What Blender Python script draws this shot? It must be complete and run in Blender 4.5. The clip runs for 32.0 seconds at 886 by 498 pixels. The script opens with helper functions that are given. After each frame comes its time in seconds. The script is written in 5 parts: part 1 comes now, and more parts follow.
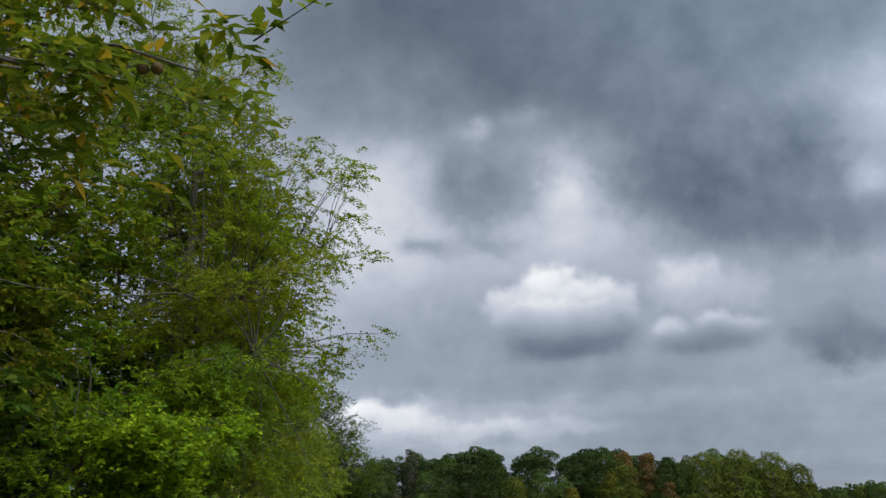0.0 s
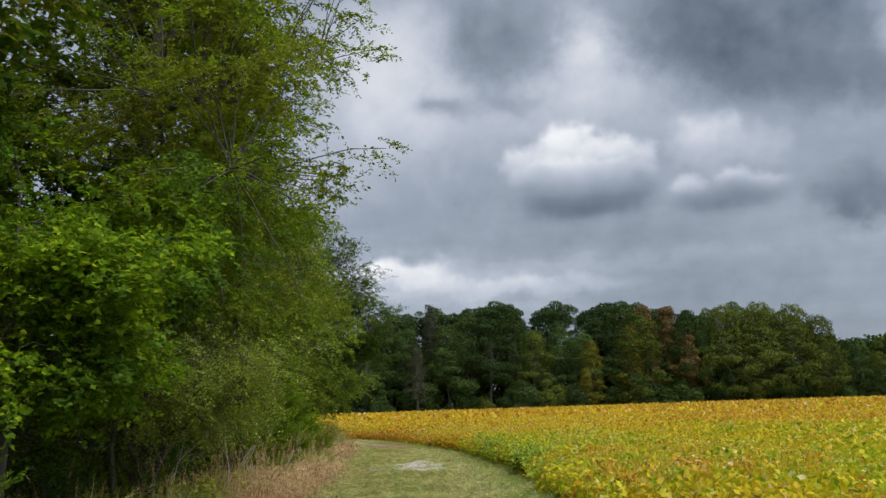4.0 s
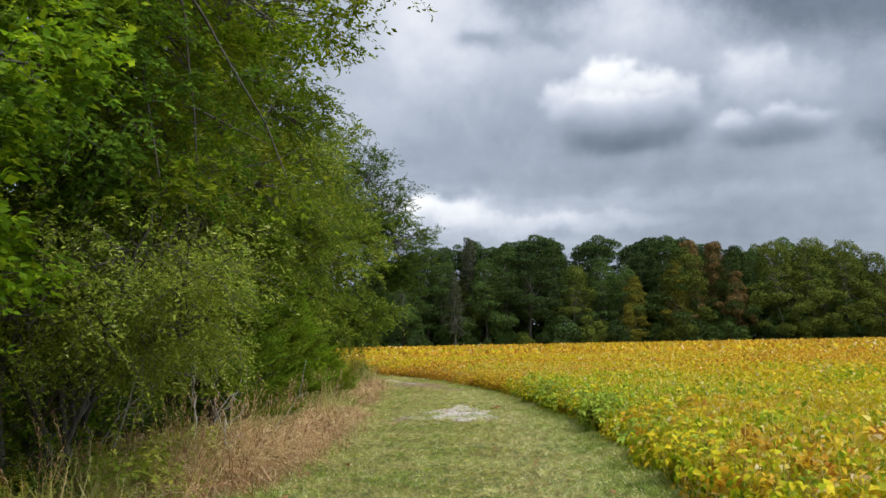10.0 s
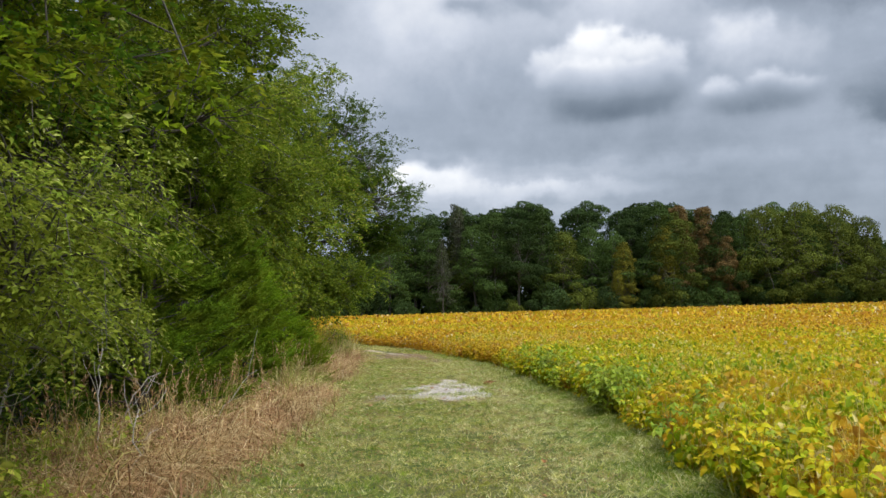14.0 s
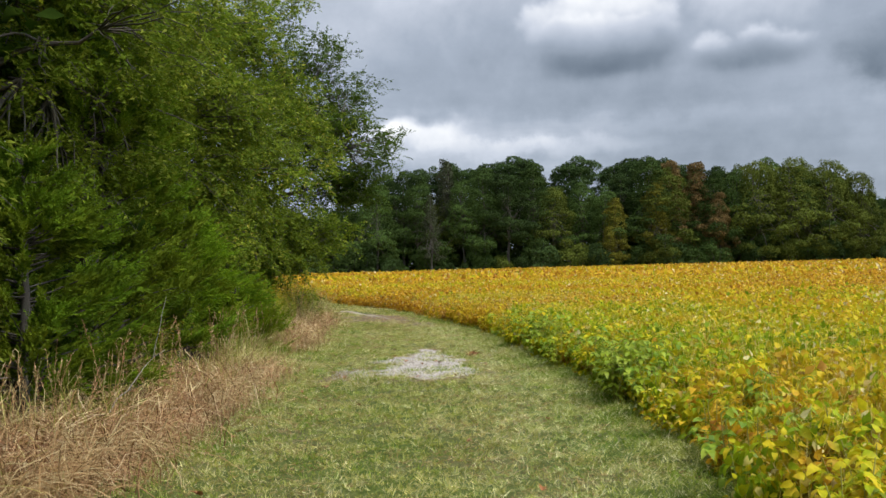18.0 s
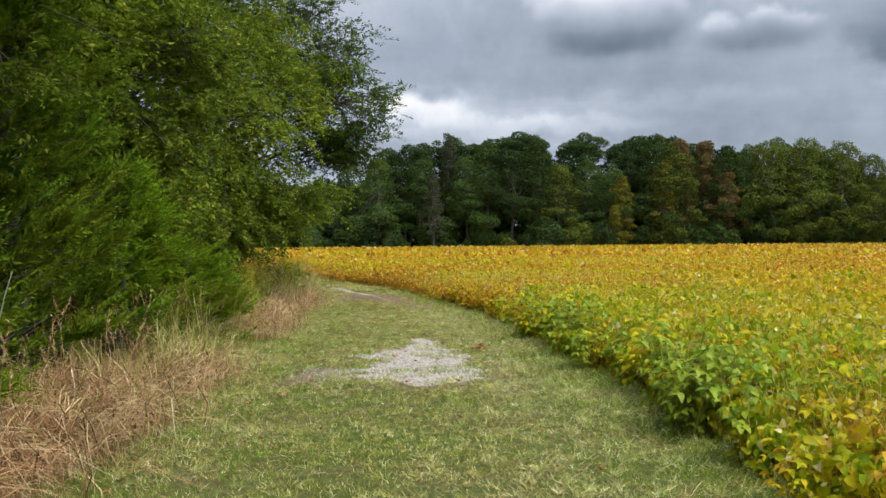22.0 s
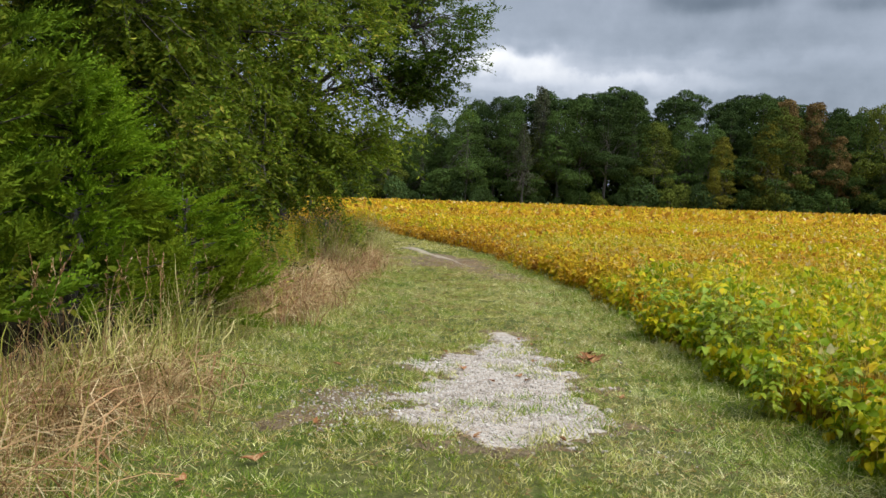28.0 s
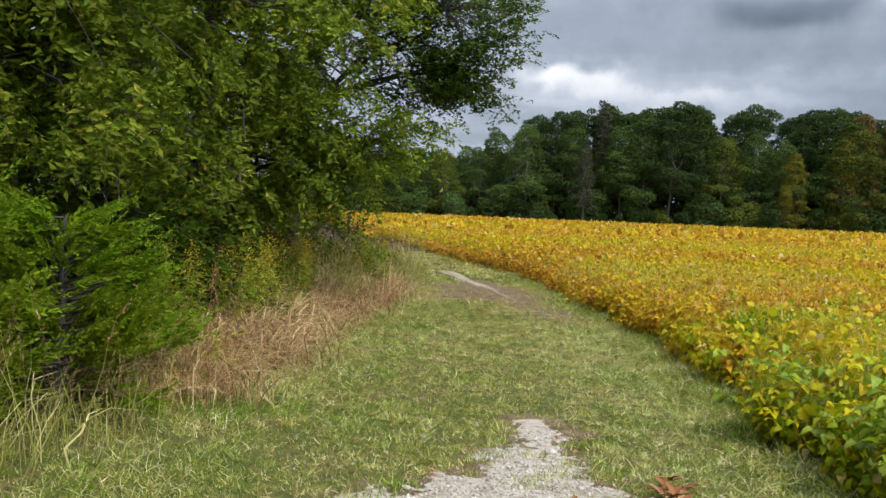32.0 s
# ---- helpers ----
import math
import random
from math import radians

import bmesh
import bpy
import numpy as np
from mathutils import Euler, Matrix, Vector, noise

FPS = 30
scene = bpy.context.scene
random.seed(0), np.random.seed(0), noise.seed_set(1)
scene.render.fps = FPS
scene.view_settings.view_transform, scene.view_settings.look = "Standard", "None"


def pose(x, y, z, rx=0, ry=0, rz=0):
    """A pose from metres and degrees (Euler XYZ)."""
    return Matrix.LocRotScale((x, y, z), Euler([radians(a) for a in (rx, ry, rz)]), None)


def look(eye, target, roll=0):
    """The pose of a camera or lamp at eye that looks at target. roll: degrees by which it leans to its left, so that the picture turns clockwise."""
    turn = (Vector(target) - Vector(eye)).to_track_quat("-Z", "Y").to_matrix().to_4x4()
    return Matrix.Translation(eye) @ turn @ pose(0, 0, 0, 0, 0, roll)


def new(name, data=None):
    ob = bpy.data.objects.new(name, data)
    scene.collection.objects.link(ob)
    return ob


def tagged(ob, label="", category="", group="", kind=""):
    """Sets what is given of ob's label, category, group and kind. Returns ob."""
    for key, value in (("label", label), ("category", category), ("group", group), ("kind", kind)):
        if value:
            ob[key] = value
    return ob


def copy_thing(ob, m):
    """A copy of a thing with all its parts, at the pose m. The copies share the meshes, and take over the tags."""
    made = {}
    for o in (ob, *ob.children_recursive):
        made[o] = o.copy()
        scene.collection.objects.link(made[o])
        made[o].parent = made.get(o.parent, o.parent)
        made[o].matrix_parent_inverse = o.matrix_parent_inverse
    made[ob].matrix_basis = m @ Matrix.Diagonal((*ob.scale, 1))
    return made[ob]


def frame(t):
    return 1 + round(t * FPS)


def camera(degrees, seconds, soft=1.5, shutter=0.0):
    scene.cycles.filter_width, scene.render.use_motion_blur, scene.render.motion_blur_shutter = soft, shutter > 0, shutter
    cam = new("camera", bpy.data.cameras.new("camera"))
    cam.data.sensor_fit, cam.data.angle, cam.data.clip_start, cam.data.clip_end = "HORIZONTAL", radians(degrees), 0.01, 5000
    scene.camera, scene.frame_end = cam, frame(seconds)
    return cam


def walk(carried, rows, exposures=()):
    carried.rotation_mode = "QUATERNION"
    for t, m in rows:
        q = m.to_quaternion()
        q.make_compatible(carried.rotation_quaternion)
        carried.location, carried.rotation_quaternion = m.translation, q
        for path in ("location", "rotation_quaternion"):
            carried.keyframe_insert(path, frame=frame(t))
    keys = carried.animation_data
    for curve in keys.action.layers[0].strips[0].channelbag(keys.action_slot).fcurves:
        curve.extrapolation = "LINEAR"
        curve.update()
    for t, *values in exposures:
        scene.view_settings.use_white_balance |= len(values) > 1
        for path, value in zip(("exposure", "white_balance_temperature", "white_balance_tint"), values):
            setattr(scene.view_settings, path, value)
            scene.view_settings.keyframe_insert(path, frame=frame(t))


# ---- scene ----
cam = camera(52.0, 32.0)
PATH = [
    (0, (0.0, 0.0, 1.625), (0.077, 1.894, 2.262), -1.6),
    (0.5, (0.064, 0.431, 1.61), (0.147, 2.342, 2.195), -2.1),
    (1, (0.061, 0.829, 1.616), (0.154, 2.755, 2.148), -2.4),
    (1.5, (0.036, 1.219, 1.622), (0.134, 3.157, 2.108), -2.5),
    (2, (0.046, 1.622, 1.608), (0.153, 3.569, 2.053), -2.4),
    (2.5, (0.057, 2.051, 1.594), (0.151, 4.004, 2.015), -2.3),
    (3, (0.045, 2.494, 1.588), (0.112, 4.453, 1.985), -2.0),
    (3.5, (0.043, 2.972, 1.592), (0.082, 4.938, 1.961), -2.0),
    (5.5, (0.018, 5.132, 1.667), (0.043, 7.115, 1.925), -1.8),
    (6, (0.034, 5.56, 1.679), (0.076, 7.546, 1.912), -1.8),
    (6.5, (0.044, 5.91, 1.68), (0.07, 7.898, 1.897), -1.8),
    (7, (0.011, 6.257, 1.655), (0.006, 8.246, 1.863), -1.6),
    (7.5, (0.018, 6.624, 1.648), (-0.003, 8.613, 1.852), -1.6),
    (8, (0.004, 6.995, 1.659), (-0.031, 8.985, 1.861), -1.7),
    (8.5, (-0.055, 7.36, 1.645), (-0.096, 9.35, 1.847), -1.7),
    (9, (-0.075, 7.732, 1.623), (-0.109, 9.722, 1.822), -1.5),
    (9.5, (-0.099, 8.11, 1.627), (-0.136, 10.099, 1.83), -1.5),
    (10, (-0.136, 8.492, 1.623), (-0.192, 10.481, 1.825), -1.1),
    (10.5, (-0.142, 8.809, 1.593), (-0.215, 10.798, 1.789), -0.6),
    (11, (-0.176, 9.178, 1.598), (-0.273, 11.166, 1.79), -0.4),
    (11.5, (-0.222, 9.555, 1.622), (-0.326, 11.544, 1.811), -0.3),
    (12, (-0.204, 9.945, 1.6), (-0.296, 11.934, 1.78), -0.6),
    (12.5, (-0.238, 10.314, 1.595), (-0.311, 12.306, 1.764), -0.9),
    (13, (-0.243, 10.702, 1.612), (-0.286, 12.695, 1.773), -1.2),
    (13.5, (-0.195, 11.03, 1.582), (-0.218, 13.025, 1.724), -1.7),
    (15.5, (-0.084, 12.045, 1.616), (-0.134, 14.041, 1.735), -0.0),
    (16, (-0.026, 12.435, 1.638), (0.027, 14.432, 1.731), -1.1),
    (16.5, (-0.002, 12.843, 1.643), (0.009, 14.842, 1.702), -1.4),
    (17, (-0.055, 13.238, 1.599), (-0.098, 15.238, 1.622), -1.2),
    (17.5, (0.0, 13.667, 1.597), (-0.015, 15.667, 1.621), -1.3),
    (18, (0.042, 14.091, 1.622), (0.032, 16.09, 1.658), -1.5),
    (18.5, (0.029, 14.488, 1.597), (0.001, 16.487, 1.63), -1.3),
    (19, (0.095, 14.891, 1.575), (0.051, 16.89, 1.592), -1.42),
    (19.5, (0.091, 15.291, 1.591), (0.042, 17.291, 1.592), -0.95),
    (20, (0.069, 15.707, 1.589), (0.013, 17.706, 1.575), -0.85),
    (20.5, (0.089, 16.112, 1.566), (0.046, 18.111, 1.542), -0.75),
    (21, (0.062, 16.537, 1.58), (0.032, 18.536, 1.557), -0.85),
    (21.5, (0.016, 16.959, 1.579), (-0.008, 18.959, 1.559), -0.75),
    (22, (0.039, 17.341, 1.54), (0.023, 19.341, 1.525), -0.45),
    (22.5, (0.024, 17.737, 1.54), (-0.042, 19.736, 1.541), 0.35),
    (23, (0.018, 18.139, 1.568), (-0.008, 20.139, 1.57), 0.15),
    (23.5, (0.054, 18.54, 1.535), (0.031, 20.54, 1.537), 0.48),
    (24, (0.042, 18.952, 1.52), (0.012, 20.952, 1.518), 0.18),
    (24.5, (0.041, 19.366, 1.533), (0.014, 21.366, 1.535), 0.2),
    (25, (0.094, 19.777, 1.517), (0.055, 21.777, 1.517), 0.2),
    (25.5, (0.058, 20.151, 1.498), (-0.017, 22.15, 1.489), 0.2),
    (26, (0.028, 20.567, 1.52), (-0.096, 22.563, 1.497), -0.0),
    (26.5, (0.036, 20.911, 1.518), (-0.135, 22.903, 1.469), 0.8),
    (28.5, (-0.13, 21.737, 1.579), (-0.33, 23.723, 1.457), 2.0),
    (29, (-0.121, 22.17, 1.617), (-0.285, 24.16, 1.5), 2.0),
    (29.5, (-0.067, 22.664, 1.62), (-0.199, 24.657, 1.511), 2.1),
    (30, (-0.087, 23.128, 1.569), (-0.203, 25.122, 1.465), 2.4),
    (30.5, (-0.054, 23.611, 1.587), (-0.192, 25.603, 1.482), 2.7),
    (31, (-0.004, 24.051, 1.599), (-0.201, 26.039, 1.493), 2.8),
    (31.5, (-0.051, 24.475, 1.566), (-0.319, 26.454, 1.465), 2.7),
    (32, (-0.031, 24.936, 1.578), (-0.368, 26.905, 1.493), 2.3),
]
walk(cam, [(t, look(eye, target, roll)) for t, eye, target, roll in PATH], [(0, 0.10), (3, 0.06), (5.5, 0.28), (7, 0.35), (32, 0.35)])


# ---- sky, sun, exposure ----
SUN_AZ, SUN_EL = 126.0, 54.0          # degrees from +y towards +x, and up: behind the walker, high
world = bpy.data.worlds.new("sky")
scene.world = world
world.use_nodes = True
wt = world.node_tree
wt.nodes.clear()


def wire(tree, value, socket):
    if isinstance(value, (int, float)):
        socket.default_value = value
    else:
        tree.links.new(value, socket)


def calc(tree, op, a, b=0.0, c=0.0, clamp=False):
    n = tree.nodes.new("ShaderNodeMath")
    n.operation, n.use_clamp = op, clamp
    for value, socket in zip((a, b, c), n.inputs):
        wire(tree, value, socket)
    return n.outputs[0]


def noise_of(tree, vector, scale, detail=4.0, rough=0.55, distortion=0.0):
    n = tree.nodes.new("ShaderNodeTexNoise")
    n.inputs["Scale"].default_value, n.inputs["Detail"].default_value = scale, detail
    n.inputs["Roughness"].default_value, n.inputs["Distortion"].default_value = rough, distortion
    if vector is not None:
        tree.links.new(vector, n.inputs["Vector"])
    return n


def ramp_of(tree, factor, stops, smooth=False):
    n = tree.nodes.new("ShaderNodeValToRGB")
    e = n.color_ramp.elements
    while len(e) < len(stops):
        e.new(0.5)
    for element, (p, colour) in zip(e, stops):
        element.position, element.color = p, (*colour, 1)
    if smooth:
        n.color_ramp.interpolation = "EASE"
    wire(tree, factor, n.inputs[0])
    return n.outputs[0]


def joined(tree, x, y, z=0.0):
    n = tree.nodes.new("ShaderNodeCombineXYZ")
    for value, socket in zip((x, y, z), n.inputs):
        wire(tree, value, socket)
    return n.outputs[0]


def split(tree, vector):
    n = tree.nodes.new("ShaderNodeSeparateXYZ")
    tree.links.new(vector, n.inputs[0])
    return n.outputs


way = wt.nodes.new("ShaderNodeTexCoord").outputs["Generated"]
wx, wy, wz = split(wt, way)
azimuth = calc(wt, "MULTIPLY", calc(wt, "ARCTAN2", wx, wy), 57.2958)
height = calc(wt, "MULTIPLY", calc(wt, "ARCSINE", wz), 57.2958)
# Edges of the clouds are torn by noise.
fine = split(wt, noise_of(wt, way, 17.0, 5.0, 0.6).outputs["Color"])
fa = calc(wt, "ADD", azimuth, calc(wt, "MULTIPLY_ADD", fine[0], 4.0, -2.0))
fh = calc(wt, "ADD", height, calc(wt, "MULTIPLY_ADD", fine[1], 3.0, -1.5))


soft = split(wt, noise_of(wt, way, 30.0, 3.0, 0.5).outputs["Color"])
ga = calc(wt, "ADD", azimuth, calc(wt, "MULTIPLY_ADD", soft[0], 2.6, -1.3))
gh = calc(wt, "ADD", height, calc(wt, "MULTIPLY_ADD", soft[1], 2.0, -1.0))


calm = split(wt, noise_of(wt, way, 14.0, 2.0, 0.45).outputs["Color"])
ba = calc(wt, "ADD", azimuth, calc(wt, "MULTIPLY_ADD", calm[0], 2.4, -1.2))
bh = calc(wt, "ADD", height, calc(wt, "MULTIPLY_ADD", calm[1], 1.4, -0.7))


def puff(a0, h0, ra, rh, a, h, power):
    """A soft cloud mass at an azimuth and a height, in degrees."""
    u = calc(wt, "DIVIDE", calc(wt, "SUBTRACT", a, a0), ra)
    v = calc(wt, "DIVIDE", calc(wt, "SUBTRACT", h, h0), rh)
    r = calc(wt, "ADD", calc(wt, "MULTIPLY", u, u), calc(wt, "MULTIPLY", v, v))
    r = calc(wt, "POWER", r, power)
    return calc(wt, "EXPONENT", calc(wt, "MULTIPLY", r, -1.0))


def plus(total, mask, amount):
    return calc(wt, "MULTIPLY_ADD", mask, amount, total)


lift = calc(wt, "ADD", calc(wt, "ABSOLUTE", wz), 0.12)
deck = joined(wt, calc(wt, "DIVIDE", wx, lift), calc(wt, "DIVIDE", wy, lift))
layers = noise_of(wt, deck, 0.75, 6.0, 0.55, 0.3).outputs[0]
streaks = noise_of(wt, joined(wt, calc(wt, "MULTIPLY", azimuth, 0.035), calc(wt, "MULTIPLY", height, 0.30)), 1.6, 4.0, 0.5).outputs[0]
billow = noise_of(wt, way, 9.0, 8.0, 0.68).outputs[0]
tone = calc(wt, "MULTIPLY_ADD", layers, 0.60, 0.17)
tone = plus(tone, calc(wt, "SUBTRACT", billow, 0.5), 0.34)
low = calc(wt, "SUBTRACT", 1.0, calc(wt, "DIVIDE", height, 14.0, clamp=True), clamp=True)
tone = plus(tone, calc(wt, "MULTIPLY", calc(wt, "SUBTRACT", streaks, 0.5), low), 0.95)
# The dark bank overhead.
bank = calc(wt, "MULTIPLY", calc(wt, "DIVIDE", calc(wt, "SUBTRACT", fh, 24.5), 5.0, clamp=True), calc(wt, "SUBTRACT", 1.0, calc(wt, "DIVIDE", calc(wt, "SUBTRACT", calc(wt, "ABSOLUTE", calc(wt, "SUBTRACT", azimuth, 19.0)), 20.0), 14.0, clamp=True)))
bank = calc(wt, "MULTIPLY", bank, calc(wt, "SUBTRACT", 1.0, calc(wt, "DIVIDE", calc(wt, "SUBTRACT", height, 42.0), 22.0, clamp=True)))
tone = plus(tone, bank, -0.42)


def lobe(tone, a0, h0, ra, rh, dark, light, strength=0.95, a=None, h=None, power=2.6, grain=0.22):
    """One rounded heap laid over what is behind it: a shaded foot that climbs to a lit crown."""
    mask = puff(a0, h0, ra, rh, a or ga, h or gh, power)
    v = calc(wt, "DIVIDE", calc(wt, "SUBTRACT", bh, h0 - rh * 0.75), 1.5 * rh, clamp=True)
    own = calc(wt, "ADD", calc(wt, "MULTIPLY_ADD", v, light - dark, dark), calc(wt, "MULTIPLY_ADD", soft[2], grain, -grain / 2))
    own = calc(wt, "ADD", own, calc(wt, "MULTIPLY_ADD", fine[2], grain, -grain / 2))
    return calc(wt, "MULTIPLY_ADD", calc(wt, "MULTIPLY", mask, strength), calc(wt, "SUBTRACT", own, tone), tone)


# Its ragged lower edge: two hanging masses with a pale gap between them, and holes with light behind.
tone = lobe(tone, -2.0, 20.0, 5.0, 5.5, 0.78, 0.84, 0.8, fa, fh, 1.4)
tone = lobe(tone, 11.0, 18.8, 7.5, 2.4, 0.64, 0.84, 0.75, fa, fh, 1.5)
tone = lobe(tone, 0.0, 28.4, 6.0, 3.0, 0.30, 0.34, 0.8, fa, fh, 1.4)
tone = lobe(tone, 4.8, 23.0, 3.8, 3.2, 0.20, 0.26, 0.9, fa, fh, 1.5)
tone = lobe(tone, 16.5, 30.0, 13.0, 5.2, 0.13, 0.08, 0.93, fa, fh, 1.8)
tone = lobe(tone, 21.5, 22.2, 8.0, 4.6, 0.05, 0.13, 0.95, fa, fh, 2.0, 0.34)
tone = lobe(tone, 26.5, 19.0, 5.6, 2.4, 0.15, 0.22, 0.85, fa, fh, 1.5)
tone = lobe(tone, 4.8, 25.8, 1.3, 0.8, 0.50, 0.58, 0.8, ga, gh, 1.2)
tone = lobe(tone, 8.2, 26.4, 2.2, 0.7, 0.38, 0.46, 0.7, ga, gh, 1.2)
tone = lobe(tone, 29.3, 20.2, 1.5, 1.2, 0.50, 0.58, 0.7, ga, gh, 1.2)
tone = lobe(tone, 10.6, 21.2, 1.7, 2.4, 0.72, 0.84, 0.85, fa, fh, 1.4)
tone = lobe(tone, 27.5, 15.0, 5.0, 1.2, 0.48, 0.58, 0.6, fa, fh, 1.3)
# Grey-blue layer behind the cumulus, with paler heaps to its right.
tone = lobe(tone, 2.5, 13.6, 6.0, 2.6, 0.34, 0.44, 0.7, fa, fh, 1.5)
tone = lobe(tone, 14.0, 13.0, 10.0, 2.4, 0.34, 0.46, 0.65, fa, fh, 1.5)
tone = lobe(tone, 1.2, 18.8, 1.5, 0.7, 0.22, 0.30, 0.6, ga, gh, 1.2)
tone = lobe(tone, 5.4, 18.7, 2.4, 0.8, 0.30, 0.38, 0.6, ga, gh, 1.2)
tone = lobe(tone, 14.6, 15.6, 1.9, 1.8, 0.42, 0.58, 0.7, fa, fh, 1.5)
tone = lobe(tone, 17.7, 15.4, 2.2, 1.7, 0.52, 0.84, 0.85, ga, gh, 2.0)
tone = lobe(tone, 20.8, 14.4, 2.1, 1.6, 0.42, 0.64, 0.75, ga, gh, 1.7)
# Cumulus: heaps lit from behind the walker, over a deep grey base; a smaller one beside it.
for row in [(6.6, 14.7, 1.7, 1.2, 0.48, 0.80), (12.8, 14.8, 1.7, 1.3, 0.50, 0.90), (9.3, 15.5, 1.8, 1.8, 0.58, 0.98), (11.2, 15.2, 1.4, 1.3, 0.56, 0.92), (7.6, 14.2, 1.8, 1.0, 0.46, 0.84), (12.2, 13.9, 2.0, 1.0, 0.46, 0.84), (9.8, 14.2, 2.0, 1.1, 0.50, 0.88), (9.9, 13.0, 4.0, 1.8, -0.04, 0.60), (7.4, 13.9, 2.2, 0.9, 0.36, 0.66), (12.4, 13.3, 2.0, 1.1, 0.20, 0.60)]:
    tone = lobe(tone, *row, power=3.0) if row[4] > 0.4 else lobe(tone, *row, 0.95, ba, bh, 2.2, 0.14)
for row in [(16.4, 12.6, 1.3, 0.7, 0.40, 0.72), (19.0, 12.8, 1.1, 0.8, 0.38, 0.74), (20.8, 12.5, 1.3, 0.7, 0.40, 0.70), (18.6, 12.0, 3.2, 1.0, 0.04, 0.40)]:
    tone = lobe(tone, *row, 0.85, power=2.0) if row[4] > 0.3 else lobe(tone, *row, 0.85, ba, bh, 1.8, 0.14)
tone = lobe(tone, 26.6, 11.3, 3.4, 1.7, 0.02, 0.28, 0.92, fa, fh, 1.8)
# Bright strip over the woods, and slate bands nearer the horizon to the right.
tone = lobe(tone, 9.0, 10.2, 14.0, 1.3, 0.30, 0.36, 0.75, fa, fh, 1.3)
tone = lobe(tone, 16.0, 8.4, 9.0, 0.45, 0.50, 0.56, 0.5, fa, fh, 1.3)
tone = lobe(tone, -2.0, 8.4, 3.4, 0.75, 0.88, 0.98, 0.9, ga, gh, 1.6)
tone = lobe(tone, 4.0, 7.2, 8.0, 0.6, 0.70, 0.86, 0.75, fa, fh, 1.3)
tone = lobe(tone, 21.0, 6.2, 12.0, 2.8, 0.24, 0.34, 0.72, fa, fh, 1.3)
cloud = ramp_of(wt, tone, [(0.0, (0.085, 0.110, 0.145)), (0.22, (0.17, 0.205, 0.255)), (0.45, (0.32, 0.365, 0.44)), (0.64, (0.50, 0.54, 0.62)), (0.84, (0.74, 0.76, 0.80)), (1.0, (0.95, 0.955, 0.965))])
air = wt.nodes.new("ShaderNodeTexSky")
air.sky_type, air.sun_disc = "NISHITA", False
air.sun_elevation, air.sun_rotation = radians(SUN_EL), radians(SUN_AZ)
# Behind the walker the cover is thin and the light comes through it.
sunward = calc(wt, "ADD", calc(wt, "MULTIPLY", wx, math.sin(radians(SUN_AZ)) * math.cos(radians(SUN_EL))), calc(wt, "ADD", calc(wt, "MULTIPLY", wy, math.cos(radians(SUN_AZ)) * math.cos(radians(SUN_EL))), calc(wt, "MULTIPLY", wz, math.sin(radians(SUN_EL)))))
thin = calc(wt, "DIVIDE", calc(wt, "SUBTRACT", sunward, 0.15), 0.75, clamp=True)
behind = wt.nodes.new("ShaderNodeBackground")
wt.links.new(cloud, behind.inputs["Color"])
wire(wt, calc(wt, "MULTIPLY_ADD", thin, 2.7, 1.0), behind.inputs["Strength"])
clear = wt.nodes.new("ShaderNodeBackground")
wt.links.new(air.outputs[0], clear.inputs["Color"])
clear.inputs["Strength"].default_value = 0.10
veil = wt.nodes.new("ShaderNodeMixShader")
veil.inputs[0].default_value = 0.94
wt.links.new(clear.outputs[0], veil.inputs[1])
wt.links.new(behind.outputs[0], veil.inputs[2])
wt.links.new(veil.outputs[0], wt.nodes.new("ShaderNodeOutputWorld").inputs["Surface"])

sun = new("sun", bpy.data.lights.new("sun", "SUN"))
sun.data.energy, sun.data.angle, sun.data.color = 2.3, radians(16), (1.0, 0.935, 0.80)
sun.matrix_world = look((0, 0, 60), (-math.sin(radians(SUN_AZ)) * 60, -math.cos(radians(SUN_AZ)) * 60, 60 - 60 * math.tan(radians(SUN_EL))))


# ---- materials ----
def material(name):
    m = bpy.data.materials.new(name)
    m.use_nodes = True
    t = m.node_tree
    return m, t, t.nodes["Principled BSDF"], t.nodes["Material Output"]


def place_of(t):
    return t.nodes.new("ShaderNodeNewGeometry").outputs["Position"]


def mixed(t, factor, a, b):
    n = t.nodes.new("ShaderNodeMix")
    n.data_type = "RGBA"
    wire(t, factor, n.inputs[0])
    for value, socket in ((a, n.inputs[6]), (b, n.inputs[7])):
        if isinstance(value, tuple):
            socket.default_value = (*value, 1)
        else:
            t.links.new(value, socket)
    return n.outputs[2]


